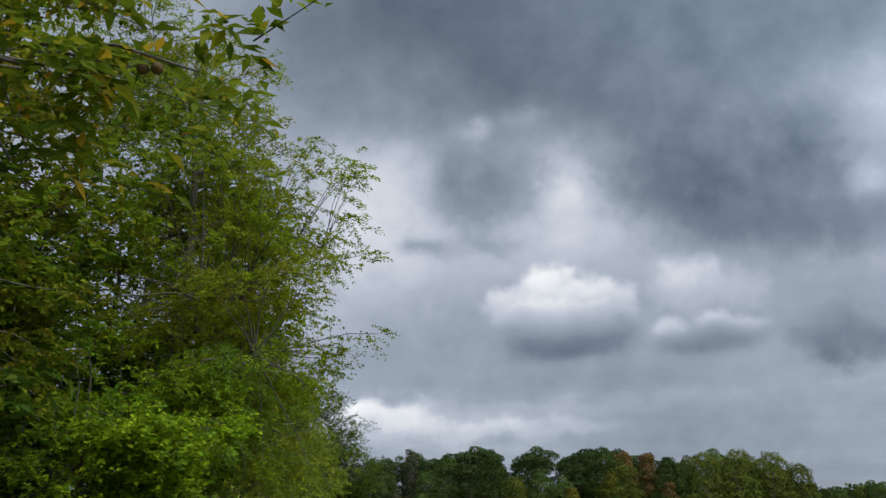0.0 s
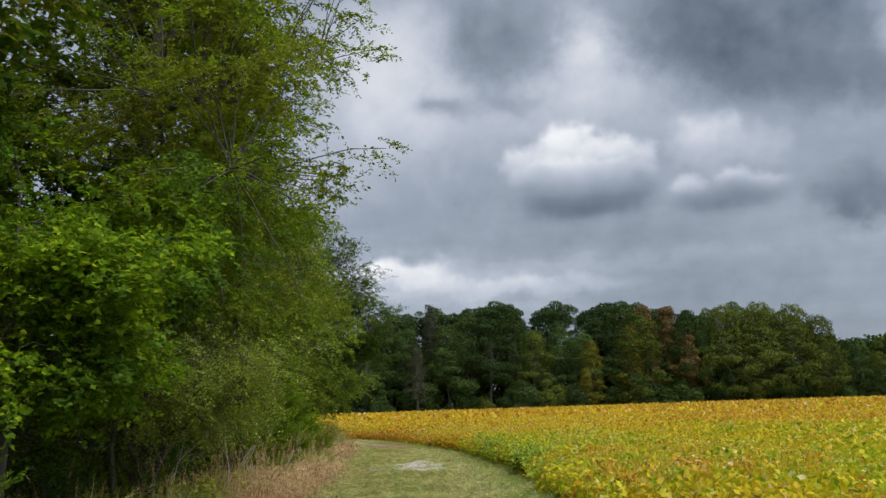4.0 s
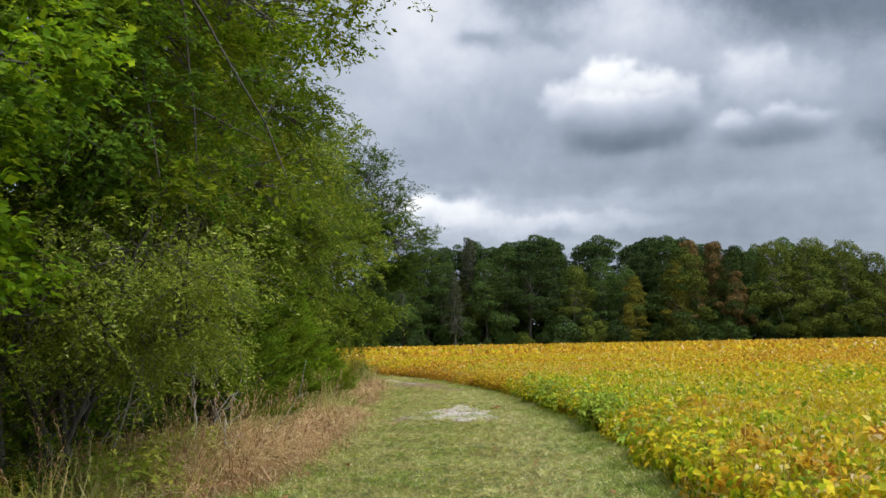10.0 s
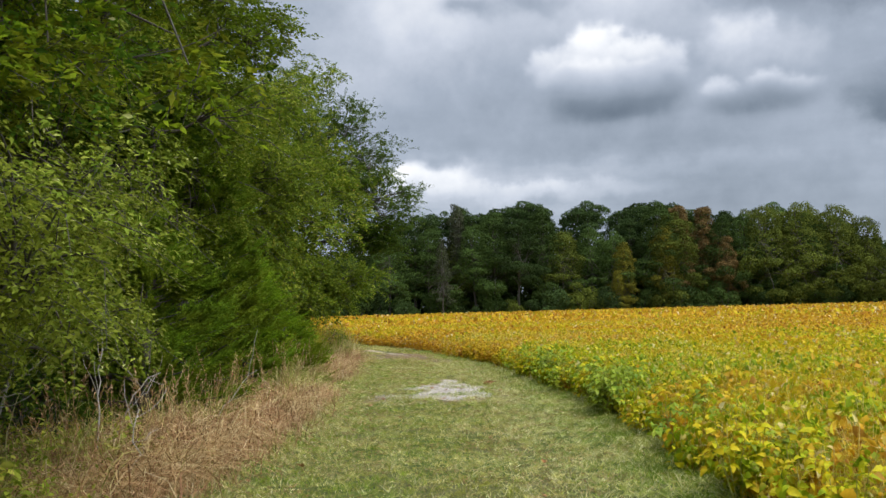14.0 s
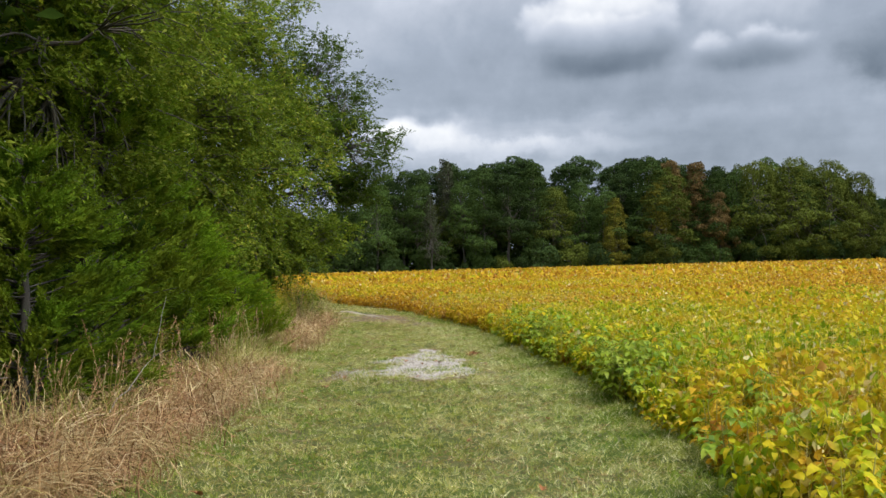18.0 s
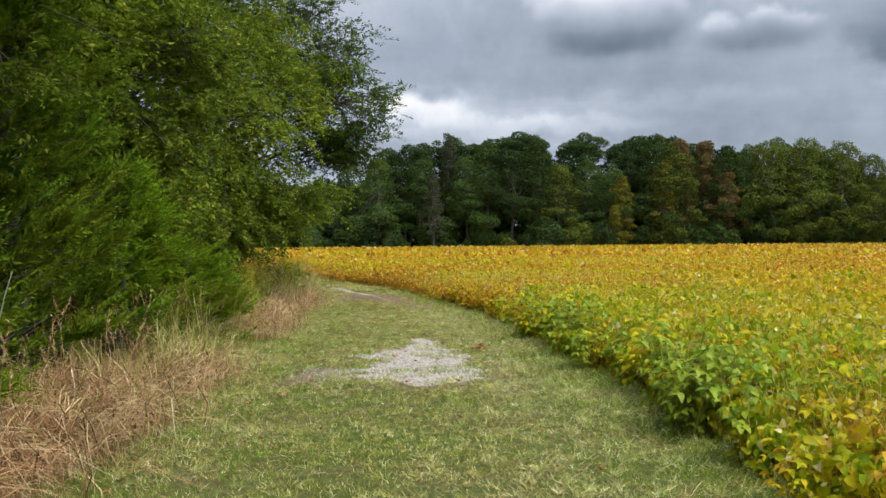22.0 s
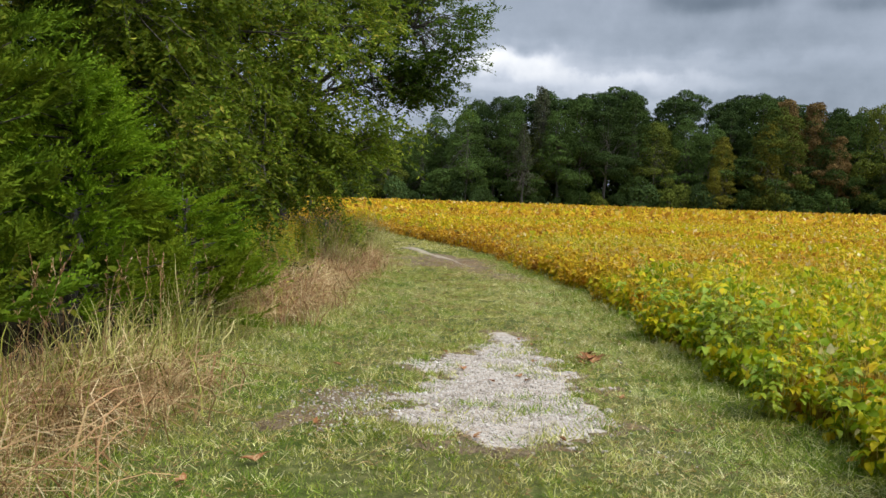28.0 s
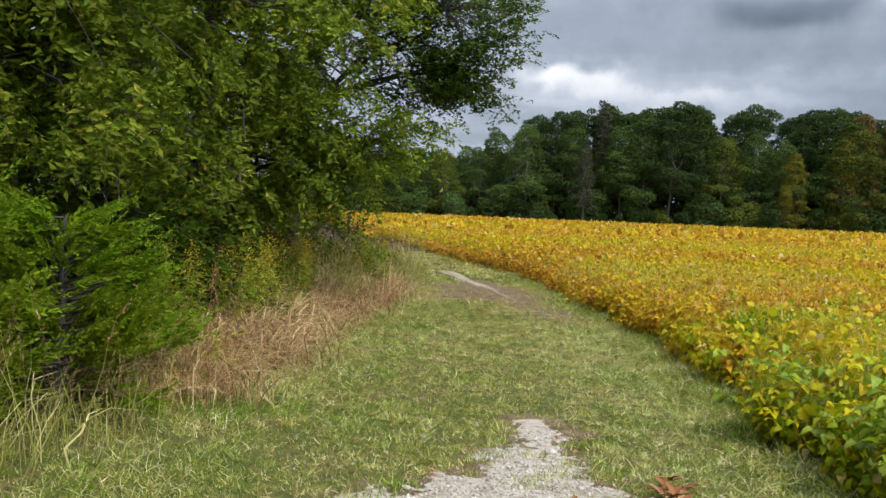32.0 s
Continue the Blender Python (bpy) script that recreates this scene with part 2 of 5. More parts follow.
def leaf_material(name, stops, patch=None, rough=0.68, through_light=0.45, scale=0.6, spec=0.08, each=0.0, clumped=1.5, tuft_scale=3.2):
    """Leaves that differ one by one; patch: a second row of colours where a broad noise is high."""
    m, t, b, out = material(name)
    rnd = t.nodes.new("ShaderNodeNewGeometry").outputs["Random Per Island"]
    colour = ramp_of(t, rnd, stops)
    where = place_of(t)
    if patch:
        broad = noise_of(t, where, scale, 3.0, 0.5).outputs[0]
        plant = noise_of(t, where, 2.3, 2.0, 0.5).outputs[0]
        broad = calc(t, "ADD", broad, calc(t, "MULTIPLY_ADD", plant, 0.5, -0.25))
        share = calc(t, "DIVIDE", calc(t, "SUBTRACT", broad, 0.45), 0.12, clamp=True)
        colour = mixed(t, share, colour, ramp_of(t, rnd, patch))
    grain = noise_of(t, where, 45.0, 2.0).outputs[0]
    shade = t.nodes.new("ShaderNodeHueSaturation")
    t.links.new(colour, shade.inputs["Color"])
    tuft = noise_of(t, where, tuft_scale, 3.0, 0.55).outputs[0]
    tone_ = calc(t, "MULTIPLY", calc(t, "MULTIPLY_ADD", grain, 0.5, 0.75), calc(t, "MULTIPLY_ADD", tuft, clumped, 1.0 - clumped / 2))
    if each:
        own = t.nodes.new("ShaderNodeObjectInfo").outputs["Random"]
        tone_ = calc(t, "MULTIPLY", tone_, calc(t, "MULTIPLY_ADD", own, each, 1.0 - each / 2))
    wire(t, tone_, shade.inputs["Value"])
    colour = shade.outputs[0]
    t.links.new(colour, b.inputs["Base Color"])
    b.inputs["Roughness"].default_value = rough
    b.inputs["Specular IOR Level"].default_value = spec
    glow = t.nodes.new("ShaderNodeBsdfTranslucent")
    t.links.new(colour, glow.inputs["Color"])
    mix = t.nodes.new("ShaderNodeMixShader")
    mix.inputs[0].default_value = through_light
    t.links.new(b.outputs[0], mix.inputs[1])
    t.links.new(glow.outputs[0], mix.inputs[2])
    t.links.new(mix.outputs[0], out.inputs["Surface"])
    return m


def bark_material(name, a, b_, scale=9.0):
    m, t, b, out = material(name)
    where = place_of(t)
    x, y, z = split(t, where)
    along = joined(t, x, y, calc(t, "MULTIPLY", z, 0.25))
    ridge = noise_of(t, along, scale * 3, 4.0, 0.65).outputs[0]
    blotch = noise_of(t, where, scale * 0.25, 3.0).outputs[0]
    colour = mixed(t, calc(t, "MULTIPLY_ADD", ridge, 1.4, -0.2, clamp=True), a, b_)
    colour = mixed(t, calc(t, "MULTIPLY_ADD", blotch, 2.0, -0.9, clamp=True), colour, (0.11, 0.115, 0.09))
    t.links.new(colour, b.inputs["Base Color"])
    b.inputs["Roughness"].default_value = 0.9
    bump = t.nodes.new("ShaderNodeBump")
    bump.inputs["Distance"].default_value = 0.02
    t.links.new(ridge, bump.inputs["Height"])
    t.links.new(bump.outputs[0], b.inputs["Normal"])
    return m


G1, G2, G3 = (0.048, 0.10, 0.006), (0.098, 0.175, 0.009), (0.18, 0.25, 0.012)
M_OAK = leaf_material("leaves_hardwood", [(0, G1), (0.5, G2), (0.9, G3), (1, (0.24, 0.25, 0.02))], [(0, (0.075, 0.095, 0.008)), (1, (0.20, 0.19, 0.015))], scale=0.5)
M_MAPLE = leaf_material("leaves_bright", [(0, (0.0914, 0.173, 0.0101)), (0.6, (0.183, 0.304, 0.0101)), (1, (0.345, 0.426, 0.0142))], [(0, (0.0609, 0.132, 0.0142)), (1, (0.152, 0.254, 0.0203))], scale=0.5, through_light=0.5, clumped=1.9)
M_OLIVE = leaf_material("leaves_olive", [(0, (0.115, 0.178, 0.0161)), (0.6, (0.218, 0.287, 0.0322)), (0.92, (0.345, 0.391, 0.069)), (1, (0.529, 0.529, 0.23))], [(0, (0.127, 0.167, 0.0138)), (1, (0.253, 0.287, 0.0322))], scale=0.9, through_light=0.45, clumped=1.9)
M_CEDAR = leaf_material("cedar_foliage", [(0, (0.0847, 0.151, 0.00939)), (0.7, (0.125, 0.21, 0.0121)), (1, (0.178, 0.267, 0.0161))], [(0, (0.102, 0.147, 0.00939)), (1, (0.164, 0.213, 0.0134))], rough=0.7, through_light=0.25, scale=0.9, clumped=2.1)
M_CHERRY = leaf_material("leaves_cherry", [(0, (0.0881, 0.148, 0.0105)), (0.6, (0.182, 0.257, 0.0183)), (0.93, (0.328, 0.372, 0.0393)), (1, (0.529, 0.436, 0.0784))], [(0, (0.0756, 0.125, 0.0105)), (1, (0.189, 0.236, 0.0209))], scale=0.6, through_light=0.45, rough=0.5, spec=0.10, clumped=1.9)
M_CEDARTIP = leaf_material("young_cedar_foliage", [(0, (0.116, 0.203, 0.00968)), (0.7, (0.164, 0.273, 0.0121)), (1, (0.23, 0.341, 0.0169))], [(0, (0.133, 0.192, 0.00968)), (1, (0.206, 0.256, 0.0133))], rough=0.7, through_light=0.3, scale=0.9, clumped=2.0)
M_PERSIMMON = leaf_material("leaves_persimmon", [(0, (0.0413, 0.0788, 0.0075)), (0.7, (0.0713, 0.124, 0.0105)), (1, (0.12, 0.173, 0.015))], scale=0.6, rough=0.5, spec=0.12)
M_DARKLEAF = leaf_material("leaves_dark", [(0, (0.030, 0.065, 0.007)), (0.7, (0.055, 0.105, 0.009)), (1, (0.09, 0.14, 0.012))], scale=0.6)
M_WALNUT = leaf_material("leaves_walnut", [(0, (0.0616, 0.106, 0.0088)), (0.7, (0.132, 0.176, 0.0106)), (0.9, (0.264, 0.246, 0.0176)), (1, (0.396, 0.238, 0.0176))])
SOY_GOLD = [(0, (0.31, 0.31, 0.012)), (0.25, (0.52, 0.45, 0.015)), (0.6, (0.64, 0.50, 0.016)), (0.84, (0.59, 0.40, 0.020)), (0.95, (0.40, 0.20, 0.028)), (1, (0.76, 0.66, 0.36))]
SOY_GREEN = [(0, (0.15, 0.24, 0.010)), (0.45, (0.32, 0.42, 0.012)), (0.75, (0.56, 0.52, 0.014)), (0.93, (0.70, 0.55, 0.02)), (1, (0.80, 0.72, 0.38))]
SOY_BROWN = [(0, (0.28, 0.12, 0.02)), (0.35, (0.52, 0.26, 0.02)), (0.7, (0.66, 0.39, 0.02)), (0.92, (0.68, 0.48, 0.04)), (1, (0.76, 0.62, 0.34))]


def soy_material(name, green, brown, scale=0.22, rough=0.5, late_share=1.0, lush=0.22):
    """Soybean leaves that ripen in drifts: green, gold and russet plants side by side."""
    m, t, b, out = material(name)
    rnd = t.nodes.new("ShaderNodeNewGeometry").outputs["Random Per Island"]
    where = place_of(t)
    x, y, z = split(t, where)
    broad = noise_of(t, where, scale, 4.0, 0.6).outputs[0]
    plant = noise_of(t, where, 2.2, 2.0, 0.5).outputs[0]
    drift = noise_of(t, joined(t, calc(t, "MULTIPLY", x, 0.5), y, 7.0), scale * 0.8, 4.0, 0.6).outputs[0]
    late = calc(t, "DIVIDE", calc(t, "SUBTRACT", y, 32.0), 14.0, clamp=True)
    g = calc(t, "ADD", calc(t, "ADD", broad, calc(t, "MULTIPLY_ADD", plant, 0.9, -0.45)), green)
    g = calc(t, "SUBTRACT", g, calc(t, "MULTIPLY", late, 0.16 * late_share))
    wet = calc(t, "DIVIDE", calc(t, "SUBTRACT", y, 27.0), 3.6)
    wet = calc(t, "EXPONENT", calc(t, "MULTIPLY", calc(t, "MULTIPLY", wet, wet), -1.0))
    also = calc(t, "DIVIDE", calc(t, "SUBTRACT", y, 18.4), 2.2)
    wet = calc(t, "MULTIPLY_ADD", calc(t, "EXPONENT", calc(t, "MULTIPLY", calc(t, "MULTIPLY", also, also), -1.0)), 0.8, wet)
    near = calc(t, "SUBTRACT", 1.0, calc(t, "DIVIDE", calc(t, "SUBTRACT", x, 2.0), 2.0, clamp=True))
    g = calc(t, "ADD", g, calc(t, "MULTIPLY", calc(t, "MULTIPLY", wet, near), lush))
    k = calc(t, "ADD", calc(t, "ADD", drift, calc(t, "MULTIPLY_ADD", plant, -0.7, 0.35)), brown)
    k = calc(t, "ADD", k, calc(t, "MULTIPLY", late, 0.14 * late_share))
    colour = mixed(t, calc(t, "DIVIDE", calc(t, "SUBTRACT", g, 0.47), 0.12, clamp=True), ramp_of(t, rnd, SOY_GOLD), ramp_of(t, rnd, SOY_GREEN))
    colour = mixed(t, calc(t, "DIVIDE", calc(t, "SUBTRACT", k, 0.53), 0.10, clamp=True), colour, ramp_of(t, rnd, SOY_BROWN))
    shade = t.nodes.new("ShaderNodeHueSaturation")
    t.links.new(colour, shade.inputs["Color"])
    wire(t, calc(t, "MULTIPLY_ADD", noise_of(t, where, 45.0, 2.0).outputs[0], 0.6, 0.70), shade.inputs["Value"])
    t.links.new(shade.outputs[0], b.inputs["Base Color"])
    b.inputs["Roughness"].default_value = rough
    b.inputs["Specular IOR Level"].default_value = 0.14
    glow = t.nodes.new("ShaderNodeBsdfTranslucent")
    t.links.new(shade.outputs[0], glow.inputs["Color"])
    mix = t.nodes.new("ShaderNodeMixShader")
    mix.inputs[0].default_value = 0.4
    t.links.new(b.outputs[0], mix.inputs[1])
    t.links.new(glow.outputs[0], mix.inputs[2])
    t.links.new(mix.outputs[0], out.inputs["Surface"])
    return m


M_SOY = soy_material("soybean_leaves", 0.015, -0.035, late_share=0.9)
M_SOYEDGE = soy_material("soybean_leaves_green", 0.0, -0.04, 0.5, late_share=2.4)
M_SOYGREEN = leaf_material("green_soybean_leaves", [(0, (0.10, 0.20, 0.016)), (0.6, (0.19, 0.31, 0.022)), (0.9, (0.34, 0.43, 0.035)), (1, (0.62, 0.56, 0.09))], [(0, (0.16, 0.26, 0.018)), (1, (0.36, 0.42, 0.03))], rough=0.42, spec=0.28, through_light=0.4, scale=1.4, clumped=1.0)
M_SOYFAR = soy_material("soybean_leaves_distant", 0.02, -0.01, 0.10, 0.6)
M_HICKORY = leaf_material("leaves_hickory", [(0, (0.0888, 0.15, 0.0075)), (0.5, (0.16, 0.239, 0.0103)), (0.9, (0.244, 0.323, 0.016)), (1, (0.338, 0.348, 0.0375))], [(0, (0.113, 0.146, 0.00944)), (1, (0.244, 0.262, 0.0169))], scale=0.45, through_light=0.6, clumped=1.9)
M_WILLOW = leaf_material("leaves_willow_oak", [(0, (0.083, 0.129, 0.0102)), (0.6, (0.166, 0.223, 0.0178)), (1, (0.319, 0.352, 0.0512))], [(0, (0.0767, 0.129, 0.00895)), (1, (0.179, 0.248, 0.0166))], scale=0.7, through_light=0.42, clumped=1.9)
M_WEED = leaf_material("weed_leaves", [(0, (0.185, 0.264, 0.0211)), (0.6, (0.37, 0.436, 0.0462)), (1, (0.66, 0.607, 0.106))], [(0, (0.132, 0.224, 0.0185)), (1, (0.37, 0.449, 0.0528))], scale=1.5, through_light=0.4)
M_STRAW = leaf_material("dry_grass", [(0, (0.20, 0.10, 0.055)), (0.5, (0.36, 0.19, 0.09)), (0.85, (0.54, 0.35, 0.18)), (1, (0.74, 0.60, 0.38))], [(0, (0.24, 0.14, 0.06)), (0.6, (0.42, 0.28, 0.13)), (1, (0.70, 0.58, 0.32))], scale=0.9, rough=0.7, through_light=0.2)
M_TALLGREEN = leaf_material("tall_grass", [(0, (0.15, 0.19, 0.024)), (0.5, (0.34, 0.34, 0.07)), (0.8, (0.58, 0.52, 0.20)), (1, (0.78, 0.70, 0.36))], rough=0.65, through_light=0.3)
M_BLADES = leaf_material("mown_grass", [(0, (0.14, 0.17, 0.018)), (0.4, (0.30, 0.33, 0.045)), (0.75, (0.52, 0.49, 0.13)), (1, (0.90, 0.81, 0.42))], [(0, (0.22, 0.22, 0.026)), (0.4, (0.50, 0.47, 0.12)), (0.75, (0.78, 0.69, 0.30)), (1, (0.94, 0.86, 0.52))], rough=0.75, through_light=0.28, scale=0.75, clumped=1.9, tuft_scale=7.0)
M_LUSH = leaf_material("lush_grass", [(0, (0.103, 0.194, 0.0146)), (0.5, (0.224, 0.338, 0.0315)), (0.8, (0.411, 0.472, 0.0907)), (1, (0.943, 0.883, 0.508))], [(0, (0.169, 0.23, 0.0194)), (0.5, (0.399, 0.423, 0.0726)), (0.8, (0.726, 0.678, 0.302)), (1, (1.02, 0.932, 0.58))], rough=0.6, through_light=0.32, scale=0.9, clumped=1.8, tuft_scale=7.0)
M_PALE = leaf_material("pale_grass", [(0, (0.166, 0.248, 0.0414)), (0.4, (0.373, 0.455, 0.11)), (0.75, (0.635, 0.662, 0.276)), (1, (1.1, 1.05, 0.662))], [(0, (0.221, 0.276, 0.0414)), (0.5, (0.58, 0.58, 0.221)), (1, (1.13, 1.05, 0.635))], rough=0.6, through_light=0.3, scale=1.1, clumped=1.8, tuft_scale=7.0)
M_STALK = leaf_material("soybean_stalks", [(0, (0.46, 0.31, 0.03)), (0.6, (0.70, 0.54, 0.10)), (1, (0.80, 0.70, 0.32))], through_light=0.1)
M_GOLD = leaf_material("goldenrod_heads", [(0, (0.45, 0.30, 0.02)), (1, (0.62, 0.46, 0.04))])
M_RUST = leaf_material("fallen_leaves", [(0, (0.16, 0.06, 0.03)), (0.5, (0.30, 0.13, 0.055)), (1, (0.48, 0.32, 0.17))], rough=0.7, through_light=0.1)
M_BARK = bark_material("bark", (0.03, 0.025, 0.019), (0.095, 0.08, 0.062))
M_TWIG = bark_material("twig_bark", (0.045, 0.036, 0.026), (0.11, 0.092, 0.072), 14.0)
M_DEAD = bark_material("weathered_wood", (0.26, 0.23, 0.19), (0.46, 0.42, 0.36), 16.0)


def ground_material():
    m, t, b, out = material("meadow_soil")
    where = place_of(t)
    x, y, z = split(t, where)
    broad = noise_of(t, where, 0.8, 5.0, 0.6).outputs[0]
    small = noise_of(t, where, 14.0, 5.0, 0.65).outputs[0]
    tiny = noise_of(t, where, 70.0, 3.0).outputs[0]
    turf = ramp_of(t, small, [(0.25, (0.032, 0.05, 0.009)), (0.5, (0.08, 0.11, 0.02)), (0.75, (0.19, 0.20, 0.065))])
    dry = ramp_of(t, small, [(0.25, (0.06, 0.055, 0.024)), (0.6, (0.165, 0.15, 0.062)), (0.8, (0.33, 0.29, 0.15))])
    colour = mixed(t, calc(t, "MULTIPLY_ADD", broad, 3.0, -1.15, clamp=True), turf, dry)
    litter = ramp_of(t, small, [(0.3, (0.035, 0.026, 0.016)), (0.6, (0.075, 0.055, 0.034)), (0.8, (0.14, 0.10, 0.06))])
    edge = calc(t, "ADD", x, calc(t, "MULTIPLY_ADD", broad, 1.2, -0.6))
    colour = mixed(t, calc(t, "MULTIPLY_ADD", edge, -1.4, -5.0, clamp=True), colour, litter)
    t.links.new(colour, b.inputs["Base Color"])
    b.inputs["Roughness"].default_value = 0.95
    b.inputs["Specular IOR Level"].default_value = 0.1
    bump = t.nodes.new("ShaderNodeBump")
    bump.inputs["Distance"].default_value = 0.03
    t.links.new(calc(t, "ADD", small, calc(t, "MULTIPLY", tiny, 0.4)), bump.inputs["Height"])
    t.links.new(bump.outputs[0], b.inputs["Normal"])
    return m


def soil_material(name, stops, scale, bump_m, rough=0.95):
    m, t, b, out = material(name)
    where = place_of(t)
    a = noise_of(t, where, scale, 6.0, 0.65).outputs[0]
    c = noise_of(t, where, scale * 0.12, 3.0).outputs[0]
    colour = ramp_of(t, calc(t, "ADD", calc(t, "MULTIPLY", a, 0.7), calc(t, "MULTIPLY", c, 0.3)), stops)
    t.links.new(colour, b.inputs["Base Color"])
    b.inputs["Roughness"].default_value = rough
    b.inputs["Specular IOR Level"].default_value = 0.15
    bump = t.nodes.new("ShaderNodeBump")
    bump.inputs["Distance"].default_value = bump_m
    t.links.new(a, bump.inputs["Height"])
    t.links.new(bump.outputs[0], b.inputs["Normal"])
    return m


M_GROUND = ground_material()
M_UNDER = soil_material("soybean_understory", [(0.3, (0.06, 0.05, 0.012)), (0.5, (0.22, 0.16, 0.02)), (0.7, (0.40, 0.27, 0.025))], 6.0, 0.1)
M_GRAVEL = soil_material("pale_gravel", [(0.34, (0.15, 0.115, 0.08)), (0.44, (0.35, 0.29, 0.235)), (0.52, (0.50, 0.445, 0.385)), (0.62, (0.36, 0.30, 0.245)), (0.75, (0.27, 0.22, 0.17))], 7.0, 0.03)
M_SAND = soil_material("bare_sandy_soil", [(0.3, (0.20, 0.15, 0.10)), (0.5, (0.36, 0.30, 0.23)), (0.7, (0.48, 0.42, 0.34))], 9.0, 0.02)
M_DIRT = soil_material("trodden_dirt", [(0.32, (0.075, 0.055, 0.032)), (0.46, (0.17, 0.125, 0.075)), (0.54, (0.27, 0.20, 0.125)), (0.66, (0.15, 0.14, 0.05))], 34.0, 0.04)


def stone_material():
    m, t, b, out = material("gravel_stone")
    rnd = t.nodes.new("ShaderNodeNewGeometry").outputs["Random Per Island"]
    colour = ramp_of(t, rnd, [(0, (0.24, 0.20, 0.16)), (0.3, (0.45, 0.40, 0.35)), (0.8, (0.62, 0.575, 0.52)), (1, (0.74, 0.70, 0.65))])
    grain = noise_of(t, place_of(t), 120.0, 3.0).outputs[0]
    t.links.new(mixed(t, calc(t, "MULTIPLY", grain, 0.5), colour, (0.25, 0.22, 0.19)), b.inputs["Base Color"])
    b.inputs["Roughness"].default_value = 0.85
    return m


M_STONE = stone_material()
M_NUT = soil_material("walnut_husk", [(0.3, (0.045, 0.03, 0.014)), (0.6, (0.10, 0.07, 0.03))], 40.0, 0.004, 0.7)

# ---- mesh helpers ----
rng = np.random.default_rng(7)


def mesh_of(name, verts, faces):
    verts, faces = np.asarray(verts, np.float32), np.asarray(faces, np.int32)
    me = bpy.data.meshes.new(name)
    k = faces.shape[1]
    me.vertices.add(len(verts))
    me.vertices.foreach_set("co", verts.ravel())
    me.loops.add(faces.size)
    me.loops.foreach_set("vertex_index", faces.ravel())
    me.polygons.add(len(faces))
    me.polygons.foreach_set("loop_start", np.arange(len(faces), dtype=np.int32) * k)
    me.update(calc_edges=True)
    return me


def part(name, arrays, mat, parent=None, label="", smooth=False):
    """One mesh object from (verts, faces), under a thing or a part."""
    me = mesh_of(name, *arrays)
    me.materials.append(mat)
    if smooth:
        me.polygons.foreach_set("use_smooth", np.ones(len(me.polygons), bool))
    ob = new(name, me)
    if parent is not None:
        ob.parent = parent
    if label:
        ob["label"] = label
    return ob


def stuff(name, arrays, mat, parent, label=""):
    return tagged(part(name, arrays, mat, parent, label), kind="stuff")


def put_copy(src, m, s):
    """A copy of a thing at the pose m, s times the size of its template."""
    o = copy_thing(src, m)
    o.scale = (s, s, s)
    return o


def thing(name, at, label, category, group="", turn=0.0, kind=""):
    e = new(name)
    e.empty_display_size = 0.2
    e.matrix_basis = pose(*at, 0, 0, turn)
    return tagged(e, label, category, group, kind)


def stack(parts_):
    vs, fs, n = [], [], 0
    for v, f in parts_:
        vs.append(v)
        fs.append(f + n)
        n += len(v)
    return np.concatenate(vs), np.concatenate(fs)


def unit(a):
    return a / np.maximum(np.linalg.norm(a, axis=-1, keepdims=True), 1e-9)


# Leaf outlines along +y, folded about the midrib.
RHOMB = (np.array([[0, 0, 0], [-0.5, 0.42, 0.10], [0, 1, -0.06], [0.5, 0.42, 0.10]], float), np.array([[0, 3, 2], [0, 2, 1]]))
OVATE = (np.array([[0, 0, 0], [-0.42, 0.22, 0.08], [-0.40, 0.58, 0.07], [0, 1, -0.12], [0.40, 0.58, 0.07], [0.42, 0.22, 0.08], [0, 0.5, 0.0]], float),
         np.array([[6, 0, 5], [6, 5, 4], [6, 4, 3], [6, 3, 2], [6, 2, 1], [6, 1, 0]]))
SOYLEAF = (np.array([[0, 0, 0], [-0.44, 0.20, 0.13], [-0.36, 0.60, 0.05], [0, 1, -0.30], [0.36, 0.60, 0.05], [0.44, 0.20, 0.13], [0, 0.30, 0.03], [0, 0.66, -0.06]], float),
           np.array([[0, 5, 6], [0, 6, 1], [6, 5, 4], [6, 4, 7], [6, 7, 2], [6, 2, 1], [7, 4, 3], [7, 3, 2]]))
BLADE = (np.array([[-0.5, 0, 0], [0.5, 0, 0], [0.25, 0.6, 0.1], [-0.2, 0.6, 0.1], [0, 1, 0.0]], float), np.array([[0, 1, 2], [0, 2, 3], [3, 2, 4]]))


ARC = (np.array([[-0.5, 0, 0], [0.5, 0, 0], [0.42, 0.42, 0.02], [-0.42, 0.42, 0.02], [0.26, 0.78, -0.12], [-0.26, 0.78, -0.12], [0, 1, -0.36]], float), np.array([[0, 1, 2], [0, 2, 3], [3, 2, 4], [3, 4, 5], [5, 4, 6]]))


def leaves_at(shape, at, along, normal, length, width):
    """A leaf of the shape at every place: along its own direction, facing its own normal."""
    v, f = shape
    y = unit(along)
    x = unit(np.cross(y, normal))
    z = np.cross(x, y)
    n = len(at)
    length, width = np.broadcast_to(length, n), np.broadcast_to(width, n)
    local = v[None] * np.stack([width, length, length], -1)[:, None]
    out = at[:, None] + local[..., 0:1] * x[:, None] + local[..., 1:2] * y[:, None] + local[..., 2:3] * z[:, None]
    faces = f[None] + (np.arange(n) * len(v))[:, None, None]
    return out.reshape(-1, 3), faces.reshape(-1, f.shape[1])


